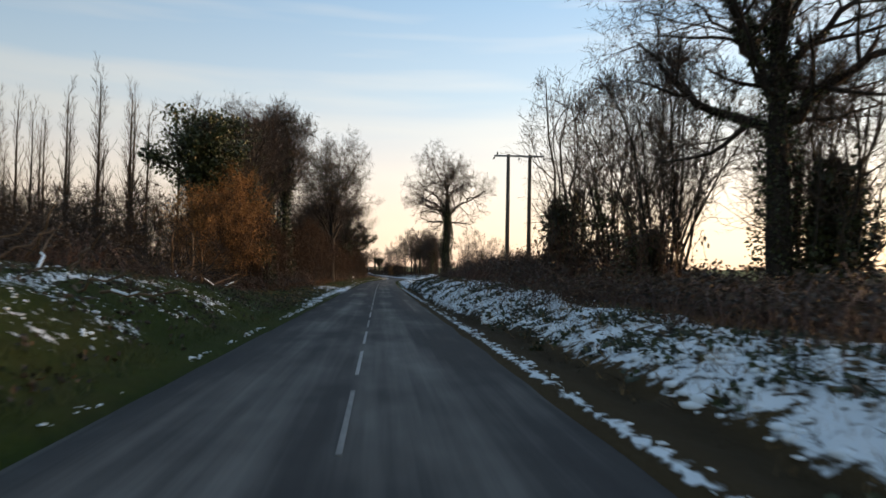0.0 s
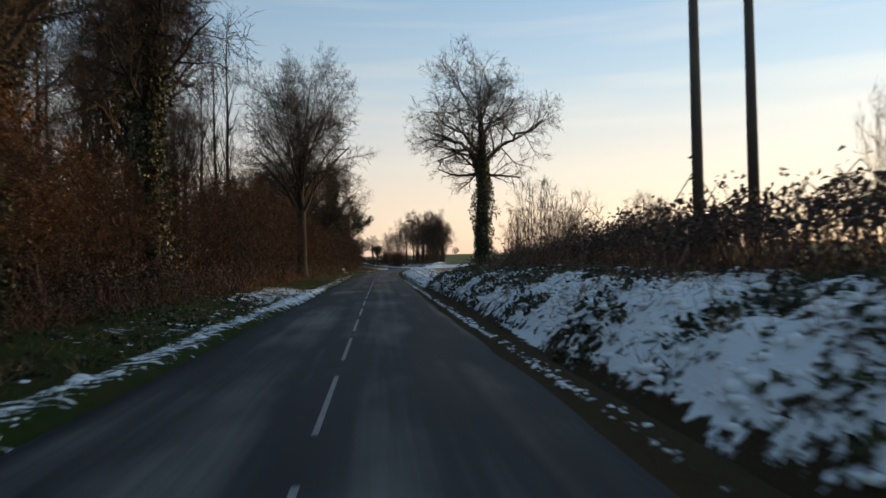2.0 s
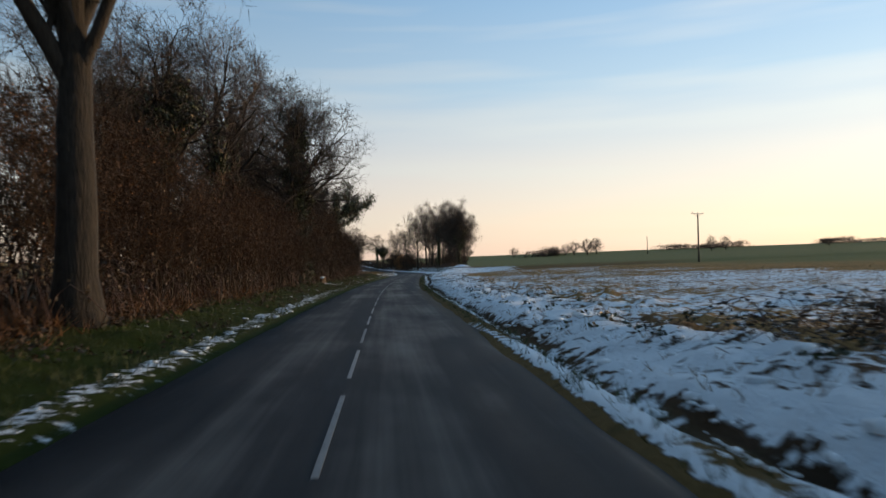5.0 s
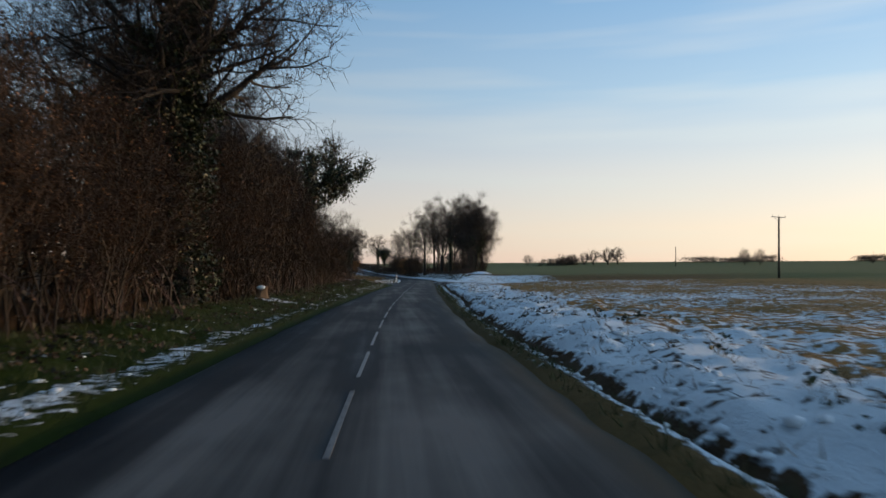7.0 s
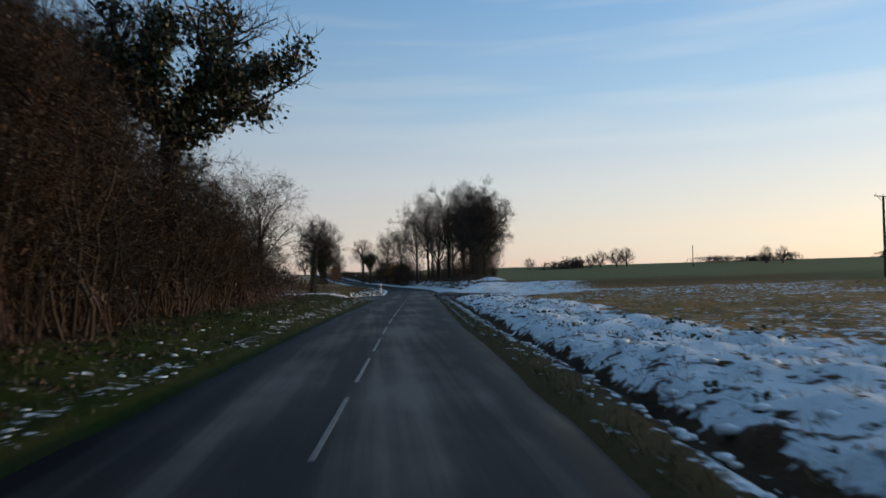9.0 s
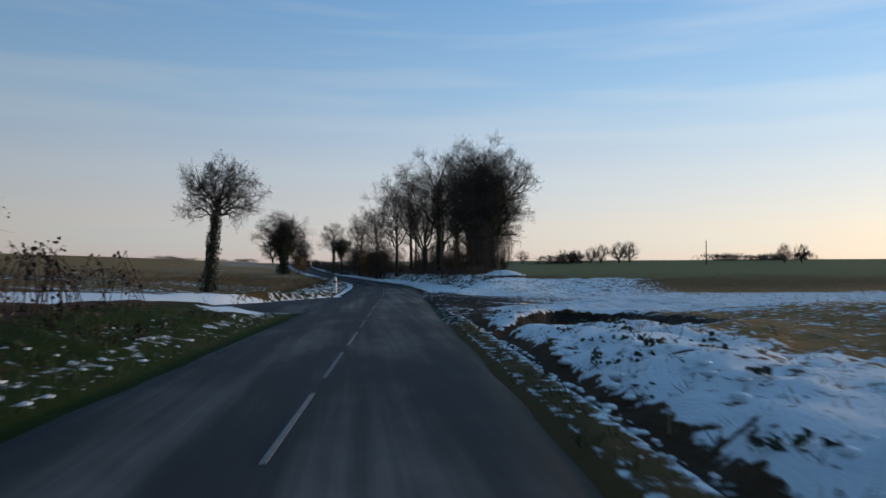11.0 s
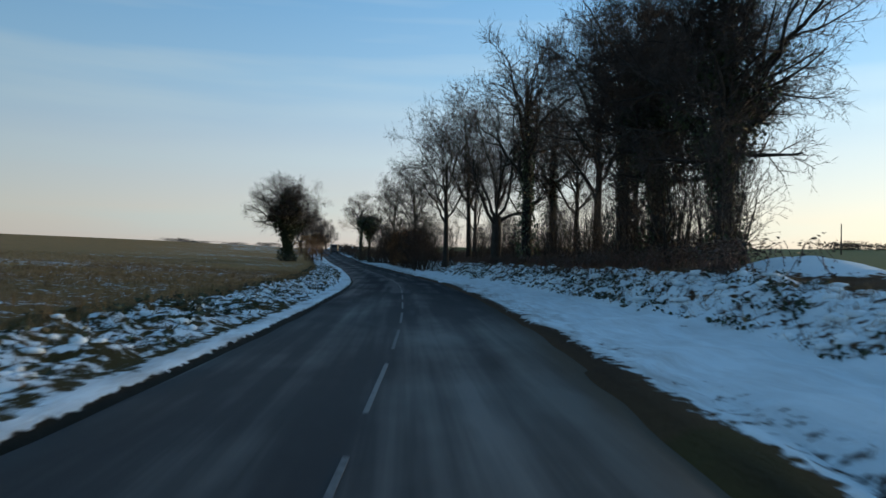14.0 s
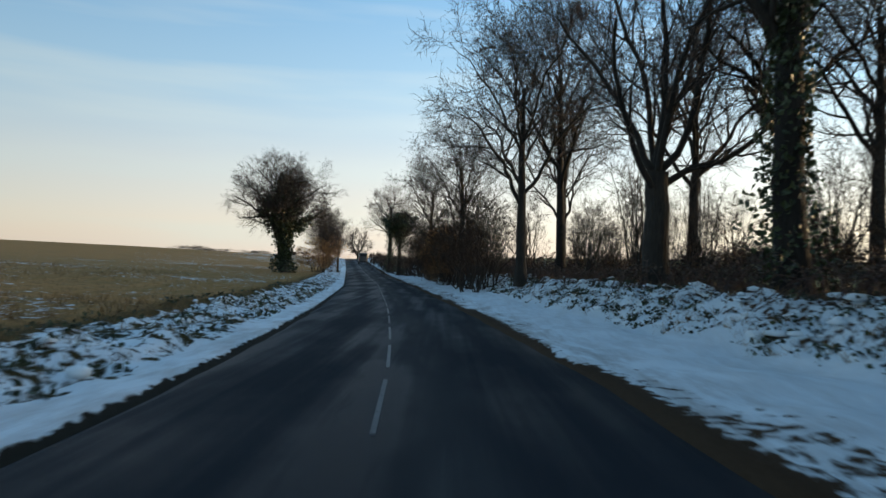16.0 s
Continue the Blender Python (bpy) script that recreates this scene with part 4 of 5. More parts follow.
# big ivy-clad trees
big = tree_thing("ivy_clad_oak", spreading(21, 13.8, 5.5, 1.8, 2.6, 8.6, 0.42, 14, (8, 7, 6, 4), 0.65, 0.6, 0.24, 0.5, lobes=0.07, bough=0.45), "bare spreading oak thickly grown with dark ivy", ivy=(9500, 0.75, 0.16, 0.55, 0.2, 11.4), seed=3)
plant(big, [spot(16.9, 231.5, 0.0, 0.92, 0.98), spot(16.6, 237.6, 2.1, 0.95), spot(-10.8, 133.0, 4.0, 1.0, 1.0), spot(-7.9, 146.5, 5.0, 0.66, 0.7), spot(-8.3, 139.5, 0.6, 0.64, 0.78), spot(-8.7, 151.5, 2.6, 0.6, 0.74), spot(-9.5, 159.5, 1.4, 0.55, 0.94)])
plant(tree_thing("ivy_clad_oak", spreading(24, 17.6, 6.4, 4.6, 5.0, 13.5, 0.46, 14, (9, 6, 5, 4), 0.8, 0.45, 0.22, 0.42, lobes=0.12), "tall oak with a dense column of ivy and bare outer boughs", ivy=(21000, 0.7, 0.15, 0.34, 0.42, 15.5), seed=43), [spot(-6.1, 124.6, 1.2, 0.94, 0.88)])
mid_ivy = tree_thing("ivy_clad_oak", spreading(22, 13.6, 4.7, 4.4, 4.2, 10.0, 0.33, 10, (7, 5, 4, 3), 0.75, 0.5, 0.24), "bare oak with patches of ivy on trunk and boughs", ivy=(4200, 0.4, 0.14, 0.3, 0.6, 8.5), seed=4)
plant(mid_ivy, [spot(17.3, 244.7, 0.4, 1.12, 1.28), spot(17.9, 265.5, 2.6, 1.1), spot(14.5, 258.0, 4.0, 1.25, 1.33), spot(-2.6, 345.0, 2.2, 1.0), spot(-8.3, 44.2, 1.0, 0.8, 0.9), spot(-8.7, 112.0, 2.4, 0.95, 1.1), spot(-9.0, 117.5, 5.0, 0.95, 1.15), spot(-9.4, 104.0, 0.7, 0.85, 0.95), spot(-10.6, 61.5, 3.3, 0.9, 1.1)])
plant(tree_thing("ivy_clad_oak", spreading(25, 14.5, 6.2, 3.8, 4.6, 9.0, 0.36, 13, (9, 7, 5, 4), 0.55, 0.4, 0.36, 0.45, floor_angle=-30), "big wide oak with ivy on trunk and lower boughs", ivy=(6500, 0.3, 0.12, 0.5, 0.4, 11.0), seed=45, floor=0.0065), [spot(10.9, 18.2, 0.8)])
plant(tree_thing("ivy_clad_oak", spreading(23, 13.4, 6.8, 1.8, 3.0, 8.5, 0.5, 15, (9, 7, 5, 4), 0.7, 0.5, 0.22, 0.5, lobes=0.05), "round-crowned bare oak with a thick sleeve of ivy", ivy=(19000, 1.1, 0.26, 0.55, 0.2, 10.8), seed=44), [spot(-12.8, 322.0, 3.9, 1.1, 1.06)])
# slim trees of the belt
belt = tree_thing("field_oak", spreading(31, 15.0, 5.2, 3.6, 3.4, 9.0, 0.25, 11, (7, 6, 4, 3), 0.75, 0.55, 0.2, lobes=0.08), "slender bare oak in a roadside belt of trees", seed=5)
plant(belt, [spot(17.6, 251.0, 0.2, 1.15, 1.15), spot(9.8, 278.0, 1.7, 1.15, 1.18), spot(12.4, 281.0, 3.0, 1.1, 1.35), spot(7.0, 294.0, 4.4, 0.98), spot(16.5, 271.0, 5.3, 1.0), spot(20.5, 252.0, 2.2, 0.9), spot(19.0, 262.0, 5.5, 0.95),
             spot(13.8, 289.0, 0.9, 1.0), spot(4.2, 312.0, 1.2, 0.95), spot(-10.4, 334.0, 3.0, 0.62, 0.62), spot(-9.6, 341.0, 1.0, 0.6, 0.56), spot(-16.5, 372.0, 2.0, 0.8), spot(-20.0, 388.0, 0.4, 0.8), spot(-4.6, 168.0, 2.4, 0.55, 0.5), spot(-9.0, 172.0, 4.0, 0.55), spot(-8.0, 163.0, 5.1, 0.62), spot(-11.0, 108.0, 1.0, 0.85), spot(-13.0, 114.0, 2.0, 0.9), spot(-10.5, 99.0, 3.0, 0.75), spot(-10.4, 49.0, 2.2, 0.72, 0.8), spot(-12.5, 64.0, 2.2, 0.8, 0.9), spot(-15.5, 70.0, 4.2, 0.85, 1.0), spot(-11.5, 73.0, 0.2, 0.7, 0.8), spot(-10.5, 137.0, 1.0, 0.75), spot(-10.0, 150.0, 3.0, 0.7)])
plant(tree_thing("pollard_oak", pollard(41, 11.5, 4.2), "stout bare pollard with twisted boughs", seed=6), [spot(13.2, 265.0, 1.0, 1.1, 1.25)])
plant(tree_thing("leaning_ash", spreading(51, 7.9, 2.9, 3.3, 4.0, 5.4, 0.2, 12, (7, 5, 4, 4), 0.4, 0.3, 0.3, 0.42, (0.09, 0.02), -26), "small leaning bare ash with an ivy sleeve", ivy=(3600, 0.2, 0.1, 0.1, 0.97, 5.2), seed=7, floor=0.007), [spot(-5.0, 201.6, 0.0)])
plant(tree_thing("ivy_clad_ash", spreading(52, 13.0, 3.0, 5.4, 5.0, 10.5, 0.22, 9, (8, 6, 5, 3), 0.6, 1.0, 0.24), "thin bare ash with ivy up its stem", ivy=(4800, 0.34, 0.14, 0.25, 0.85, 9.2), seed=8), [spot(-7.3, 53.5, 0.5, 1.1, 1.1), spot(-9.4, 58.6, 3.1, 1.2, 1.2), spot(-16.2, 88.0, 2.5, 0.9, 1.15)])
# poplars of the plantation behind the hedge
pop = tree_thing("poplar_tree", poplar(61, 21.0, 1.6), "tall bare poplar in a plantation", twig=M_TWIG, group="poplar plantation", sides=LOW, seed=9, floor=0.01)
rr = np.random.default_rng(12)
spots = []
for i in range(9):
    for j in range(3):
        px, py = -19 - 4.6 * i + rr.normal() * 0.8, 70 + 8.0 * j + 2.0 * i + rr.normal() * 1.2
        spots.append(spot(px, py, rr.random() * 6.3, 0.86 + 0.25 * rr.random()))
for i in range(9):
    spots.append(spot(-11.4 - 1.55 * i + rr.normal() * 0.3, 85.5 + (i % 3) * 2.6 + rr.normal() * 0.6, rr.random() * 6.3, 0.8 + 0.15 * rr.random(), 0.9 + 0.15 * rr.random()))
plant(pop, spots)
# evergreen crowns
plant(tree_thing("evergreen_tree", spreading(71, 10.0, 3.5, 5.2, 4.4, 8.0, 0.24, 13, (4, 4, 3), 0.5, 0.2, 0.3, 0.5, lobes=0.35), "dark ivy-smothered evergreen tree behind a brown bush", ivy=(15000, 0.8, 0.17, 0.98, 0.06, 12.0), seed=10), [spot(-9.4, 37.5, 2.0), spot(-10.4, 49.8, 3.6, 0.9, 1.2), spot(-9.4, 104.5, 1.0, 0.9, 1.0), spot(-0.4, 334.0, 0.0, 1.1, 0.9)])
plant(tree_thing("ivy_stub", spreading(73, 3.4, 0.7, 1.0, 1.2, 2.9, 0.2, 6, (3, 3, 3), 0.3, 0.5, 0.2), "broken trunk wrapped in dark ivy among the brush", ivy=(2600, 0.35, 0.13, 0.6, 0.75, 3.6), seed=46), [spot(-6.9, 42.4, 1.0), spot(12.3, 18.0, 2.0, 1.6, 1.4), spot(13.0, 18.7, 4.0, 1.8, 1.0), spot(7.7, 30.0, 3.0, 1.6, 1.25), spot(8.6, 21.4, 5.0, 1.5, 0.75)])

plant(tree_thing("holm_oak", dome(72, 10.9, 4.5, 5.8, 0.3, 6.0, 200, 0.6, per=(3, 4), lobes=0.3, belly=0.4), "dark flat-topped evergreen oak above the hedge", ivy=(11000, 0.75, 0.17, 0.9, 0.1, 12.0), seed=12), [spot(-5.5, 155.5, 0.0, 1.08, 1.1)])

# tall many-stemmed clumps on the bank
plant(tree_thing("ivy_clad_coppice", bushy(85, 9.6, 4.3, 10, (6, 5, 5, 3), 0.085, 0.5, 0.55, 0.2, 0.16, 24, (42, 44, 46, 46), 0.4), "tall many-stemmed bare coppice with ivy round its foot", ivy=(6500, 0.34, 0.12, 0.5, 0.1, 5.6), seed=47, floor=0.0065), [spot(8.2, 29.6, 0.4, 0.82, 1.0), spot(9.7, 27.6, 2.6, 0.78, 0.95), spot(12.3, 17.6, 4.0, 0.8, 0.8)])
plant(tree_thing("hazel_coppice", bushy(86, 8.0, 3.6, 15, (6, 5, 5, 3), 0.055, 0.5, 1.0, 0.08, 0.16, 30, (26, 34, 38, 40), 0.32), "wide fan of bare straight hazel stems on the bank", "shrub", seed=48), [spot(8.9, 21.2, 0.3), spot(13.0, 20.6, 1.9, 0.85, 0.95)])

# bare coppiced shrubs
hz = [tree_thing("hazel_shrub", bushy(81 + k, 5.6, 2.4, 10 + k, (5, 4, 3, 2), 0.045, 0.45, 0.8, 0.16, 0.16, 32, (34, 40, 44, 44), 0.36), "bare many-stemmed hazel on the bank", "shrub", bark=M_BARK, seed=11 + k, sides=(6, 4, 3, 3, 3, 3), floor=0.007) for k in range(3)]
rr = np.random.default_rng(5)
sets = [[], [], []]
for k, (x, y, s) in enumerate([(9.5, 54.0, 0.42), (11.5, 57.0, 0.45), (9.5, 65.5, 0.55),
                              (11.8, 68.0, 0.6), (8.6, 60.0, 0.4), (14.5, 79.0, 0.8), (10.0, 80.0, 0.6),
                              (15.6, 228.6, 0.75), (16.4, 249.0, 0.8), (18.2, 240.5, 0.9), (15.5, 255.0, 0.85), (17.0, 260.5, 0.8), (14.0, 270.5, 0.9), (19.8, 256.5, 0.9), (12.5, 273.5, 0.75), (10.8, 284.0, 0.85), (16.0, 278.0, 0.9), (9.0, 290.0, 0.8),
                              (8.2, 299.0, 0.8), (18.6, 234.5, 0.8), (16.0, 234.0, 0.95), (15.8, 239.0, 0.85), (18.8, 237.5, 1.0), (6.0, 307.0, 0.8), (-7.2, 172.0, 0.8), (-6.4, 160.0, 1.0), (-6.2, 163.5, 0.9), (-6.0, 167.5, 0.85), (-8.2, 176.0, 0.7), (-8.8, 140.0, 1.3), (-9.5, 115.0, 1.25), (-11.0, 102.0, 1.3)]):
    sets[k % 3].append(spot(x, y, rr.random() * 6.3, s, s * (0.95 + 0.2 * rr.random())))
for y in np.arange(238, 284, 2.2):
    x = float(line_x(y) + half_right(y)) + 7.6 + rr.random() * 2.6
    sets[int(y) % 3].append(spot(x, y, rr.random() * 6.3, 0.5 + 0.2 * rr.random(), 0.45 + 0.3 * rr.random()))
whips = []
for x, y, s, tall in ((8.2, 65.5, 0.9, 0.9), (9.4, 67.5, 0.75, 1.0), (10.8, 66.0, 0.7, 0.85), (8.0, 69.5, 0.6, 0.8), (9.4, 72.0, 0.6, 0.85), (9.6, 76.5, 0.75, 0.9), (12.2, 77.0, 0.8, 0.95), (11.0, 43.5, 0.36, 0.75), (12.0, 41.5, 0.4, 0.9), (13.0, 43.0, 0.35, 0.8), (12.6, 45.5, 0.4, 0.7)):
    whips.append(spot(x, y, rr.random() * 6.3, s, tall))
plant(tree_thing("sapling_thicket", bushy(87, 5.6, 2.2, 9, (5, 4, 3), 0.028, 0.45, 1.0, 0.12, 0.35, 35, (32, 36, 40), 0.32), "sparse thicket of bare upright saplings", "shrub", seed=50, sides=(5, 3, 3, 3, 3, 3), floor=0.006), whips)
for p, s in zip(hz, sets):
    plant(p, s)

# the brown hedge along the wooded side
front = [tree_thing("brown_hedge_shrub", bushy(91 + k, 5.0, 2.0, 11, (5, 4, 4, 2), 0.028, 0.4), "dense russet hedge shrub with withered leaves", "shrub", bark=M_TWIG_BROWN, twig=M_TWIG_RUSSET, leaf=(700, 0.05, M_LEAF_BROWN, 0.05, 3),
                    seed=31 + k, sides=(5, 3, 3, 3, 3, 3), floor=0.007, group="brown hedge") for k in range(4)]
# twig and leaf colours here are darkened for the thicket's inner shade
back = [tree_thing("brown_hedge_shrub", bushy(96 + k, 6.4, 2.5, 9, (5, 4, 4), 0.045, 0.7, 1.0), "tall brown thicket shrub behind the hedge", "shrub", bark=M_TWIG_BROWN, twig=M_TWIG_BROWN, leaf=(500, 0.09, M_LEAF_DRAB, 0.1, 3),
                   seed=41 + k, sides=(5, 3, 3, 3, 3, 3), floor=0.009, group="brown hedge") for k in range(3)]
# twigs and leaves both take the brightened colour that stands for sunlight
russet = tree_thing("russet_bush", bushy(95, 5.0, 2.0, 12, (6, 5, 4, 2), 0.028, 0.35), "big russet bush holding its withered leaves, coloured as if sunlit", "shrub", bark=M_TWIG_RUSSET, twig=M_LEAF_SUNLIT_RUSSET, leaf=(5200, 0.06, M_LEAF_SUNLIT_RUSSET, 0.07, 2), seed=49, sides=(5, 3, 3, 3, 3, 3), floor=0.007)
bushes = []
rr = np.random.default_rng(8)
sets, behind = [[], [], [], []], [[], [], []]
k = 0
for y in np.arange(36, 178, 1.9):
    inset = 3.8 + 1.2 * (1 - smooth(40, 46, y)) + 1.5 * band(y, 45, 56, 3) + 0.6 * smooth(150, 170, y) + 1.2 * band(y, 82, 94, 3)
    x = float(line_x(y) - half_left(y) - inset) + rr.normal() * 0.3
    tall = float(np.interp(y, [36, 44, 52, 58, 66, 76, 95, 104, 128, 138, 150, 168, 180], [4.4, 4.4, 4.2, 4.4, 5.6, 5.6, 5.2, 4.6, 5.2, 6.4, 5.0, 3.2, 2.8])) * (0.9 + 0.22 * rr.random())
    if abs(y - 88.4) > 2.2 and y < 170:
        row = sets[k % 4] if y < 118 or k % 3 == 0 else behind[k % 3]
        row.append(spot(x, y, rr.random() * 6.3, 0.7 + 0.06 * tall, tall / (5.0 if row in sets else 6.4)))
    if k % 2 == 0:
        behind[(k // 2) % 3].append(spot(x - 2.7 + rr.normal() * 0.5, y + rr.normal() * 0.8, rr.random() * 6.3, 1.0, tall * 1.08 / 6.4))
    k += 1
# the big russet bush, its sunlit look put into the colour, and the low brush behind the mound
for x, y, s, tall in ((-7.9, 37.4, 1.0, 6.6), (-8.7, 39.6, 1.0, 6.4), (-9.2, 35.2, 0.9, 5.2), (-8.6, 46.0, 1.0, 5.4), (-9.2, 44.8, 1.1, 6.2), (-10.2, 51.0, 1.1, 5.6), (-8.4, 54.5, 1.0, 4.8), (-10.8, 57.0, 1.1, 5.4)):
    (bushes if y < 45 else sets[k % 4]).append(spot(x, y, rr.random() * 6.3, s * 1.1, tall / 5.0))
    k += 1
for x, y, tall in ((-9.6, 17.0, 1.9), (-11.4, 20.0, 2.2), (-9.4, 22.5, 2.0), (-12.8, 24.5, 2.6), (-10.2, 27.0, 2.4), (-8.6, 31.0, 2.4), (-13.0, 30.0, 3.2), (-11.0, 33.0, 3.4), (-15.5, 33.0, 3.8), (-14.0, 37.0, 4.2), (-17.5, 38.0, 4.4), (-16.0, 43.0, 4.8), (-20.5, 40.0, 4.4), (-20.0, 46.0, 5.0), (-24.5, 42.0, 4.4), (-25.0, 48.0, 5.2), (-29.0, 46.0, 5.0), (-16.0, 48.5, 5.2), (-34.0, 50.0, 5.2), (-21.0, 53.0, 5.8), (-29.5, 55.0, 5.8), (-14.5, 55.0, 5.8), (-39.0, 56.0, 5.8)):
    tall *= 1.0 + 0.2 * float(smooth(26, 36, y))
    behind[k % 3].append(spot(x, y, rr.random() * 6.3, 0.75 + 0.12 * tall, tall / 6.4))
    k += 1
for y in np.concatenate([np.arange(96, 166, 3.4), np.arange(129, 154, 3.0)]):
    t = 0.95 + 0.25 * rr.random()
    behind[k % 3].append(spot(float(line_x(y) - half_left(y)) - 9.0 + rr.normal() * 0.8, y + rr.normal(), rr.random() * 6.3, t * 1.15, t * 1.1))
    k += 1
for y in np.arange(138, 153, 2.0):
    behind[k % 3].append(spot(float(line_x(y) - half_left(y)) - 6.0 + rr.normal() * 0.5, y, rr.random() * 6.3, 1.1, 1.15 + 0.3 * rr.random()))
    k += 1
for y in np.arange(283, 330, 2.4):
    (sets[k % 4] if 294 < y < 308 else behind[k % 3]).append(spot(float(line_x(y)) + 6.2 + rr.normal() * 0.5, y, rr.random() * 6.3, 1.2, 0.8 + 0.35 * rr.random()))
    k += 1
bushes += [spot(float(line_x(y)) + 6.6, y, 0.3 * y, 1.3, 1.0) for y in (297.0, 301.0, 305.0)] + [spot(-10.8, 331.0, 1.0, 1.3, 0.9), spot(-10.0, 338.0, 2.0, 1.3, 1.0)]
for p, s in zip(front + back + [russet], sets + behind + [bushes]):
    plant(p, s)

# brambles on the bank and under the belt
br = []
for k in range(4):
    lv = mound(111 + k, 1.25, 1.5)
    br.append(tree_thing("bramble_thicket", lv, "dark tangled bramble thicket with old leaves", "bramble", bark=M_CANE, leaf=(520, 0.105, M_BRAMBLE, 0.1, 0), seed=61 + k, sides=(3,), group="brambles"))
rr = np.random.default_rng(9)
sets = [[], [], [], []]
k = 0


def bramble(x, y, s, tall):
    global k
    sets[k % 4].append(spot(x, y, rr.random() * 6.3, s, tall))
    k += 1


for y in np.arange(-7, 84, 1.7):
    rise = 0.72 + 0.28 * smooth(20, 34, y) - 0.5 * smooth(52, 62, y)
    x0 = float(line_x(y) + half_right(y)) + 4.1 + 0.5 * smooth(55, 75, y)
    for d in (0.5, 2.6):
        bramble(x0 + d + rr.normal() * 0.3, y + rr.normal() * 0.5, 0.95 + 0.3 * rr.random(), rise * (0.8 + 0.1 * d + 0.3 * rr.random()))
for y in np.arange(226, 330, 2.1):
    x0 = float(line_x(y) + half_right(y)) + 6.3
    for d in (0.4, 2.6) if y > 234 else (0.4,):
        bramble(x0 + d + rr.normal() * 0.4, y + rr.normal() * 0.5, 0.9 + 0.3 * rr.random(), (0.55 + 0.16 * d) * (0.8 + 0.5 * rr.random()))
for y in np.arange(16, 60, 2.4):
    x0 = float(line_x(y) - half_left(y)) - 3.9 - 1.2 * (1 - smooth(20, 46, y))
    bramble(x0 + rr.normal() * 0.3, y, 0.75, 0.5 + 0.2 * rr.random())
for y in np.arange(40, 178, 2.6):
    bramble(float(line_x(y) - half_left(y)) - 4.6 + rr.normal() * 0.4, y, 0.95, 0.9 + 0.4 * rr.random())
for x, y, s in ((7.0, 28.9, 0.8), (7.9, 28.6, 0.9), (9.0, 26.6, 0.95), (9.9, 27.6, 0.9), (8.3, 20.4, 0.8)):
    bramble(x, y, s, 1.9)
for p, s in zip(br, sets):
    plant(p, s)


# distant trees and hedges
far_a = tree_thing("distant_tree", dome(131, 8.5, 4.2, 0.6, 0.3, 1.8, 150, 0.5, per=(4, 3), twig=1.0), "small bare tree far across the field", sides=LOW, floor=0.02, leaf=(900, 0.22, M_LEAF_DRAB, 0.3, 2), seed=71)
plant(far_a, [spot(98, 409, 0, 1.1, 0.95), spot(104, 414, 1, 1.0, 0.98), spot(92, 411, 2, 0.9, 0.85), spot(87, 408, 3, 0.8, 0.7), spot(82, 410, 4, 0.8, 0.6), spot(61.5, 406, 5, 0.65, 0.6), spot(48, 470, 3, 0.7, 0.6),
              spot(154, 396, 0.5, 0.8, 0.9), spot(162, 398, 1.5, 0.75, 0.85), spot(215, 400, 2.5, 0.6, 0.5), spot(-32, 470, 2, 1.3), spot(-21, 455, 0.3, 1.2)])
far_b = tree_thing("distant_hedge_shrub", mound(141, 2.6, 4.0, 22), "low brown hedge bush on the skyline", "shrub", sides=(3,), floor=0.03, leaf=(900, 0.4, M_LEAF_DRAB, 0.4, 0), seed=72, group="skyline hedge")
rr = np.random.default_rng(14)
spots = []
for x0, x1, y0, n, h in ((150, 188, 440, 7, 0.8), (238, 300, 440, 9, 0.8), (330, 470, 440, 16, 0.75), (74, 84, 411, 3, 1.2), (-74, -46, 470, 4, 0.35)):
    for x in np.linspace(x0, x1, n):
        spots.append(spot(x + rr.normal() * 2, y0 + rr.normal() * 4, rr.random() * 6.3, 1.0 + 0.5 * rr.random(), h * (0.6 + 0.8 * rr.random())))
for i in range(14):
    y = 332 + i * 7
    spots.append(spot(float(line_x(y)) + 5.5 + rr.normal() * 0.5, y, rr.random() * 6.3, 0.5, 0.5 + 0.3 * rr.random()))
plant(far_b, spots)


# ---------- poles and posts ----------
def cyl(r0, r1, z0, z1, sides=14, at=(0, 0), m=None):
    bm = bmesh.new()
    bmesh.ops.create_cone(bm, cap_ends=True, segments=sides, radius1=r0, radius2=r1, depth=z1 - z0, matrix=(m or Matrix()) @ Matrix.Translation((at[0], at[1], (z0 + z1) / 2)))
    for f in bm.faces:
        f.smooth = len(f.verts) == 4
    return bm


def bar(a, b, w, h):
    """A bevelled bar between two points."""
    a, b = Vector(a), Vector(b)
    d = b - a
    bm = bmesh.new()
    bmesh.ops.create_cube(bm, size=1, matrix=Matrix.Translation((a + b) / 2) @ d.to_track_quat("X", "Z").to_matrix().to_4x4() @ Matrix.Diagonal((d.length, w, h, 1)))
    bmesh.ops.bevel(bm, geom=bm.edges[:], offset=min(w, h) * 0.12, segments=1, affect="EDGES")
    return bm


def insulator(parent, x, z, tilt=0.0):
    bm = cyl(0.02, 0.02, 0, 0.1, 8)
    for i in range(3):
        bmesh.ops.create_cone(bm, cap_ends=True, segments=12, radius1=0.075 - 0.01 * i, radius2=0.03, depth=0.05, matrix=Matrix.Translation((0, 0, 0.1 + 0.06 * i)))
    ob = part("insulator", from_bm("insulator", bm, M_GLASS_INSULATOR), parent, "dark glazed insulator")
    ob.matrix_basis = Matrix.Translation((x, 0, z)) @ Matrix.Rotation(tilt, 4, "Y")


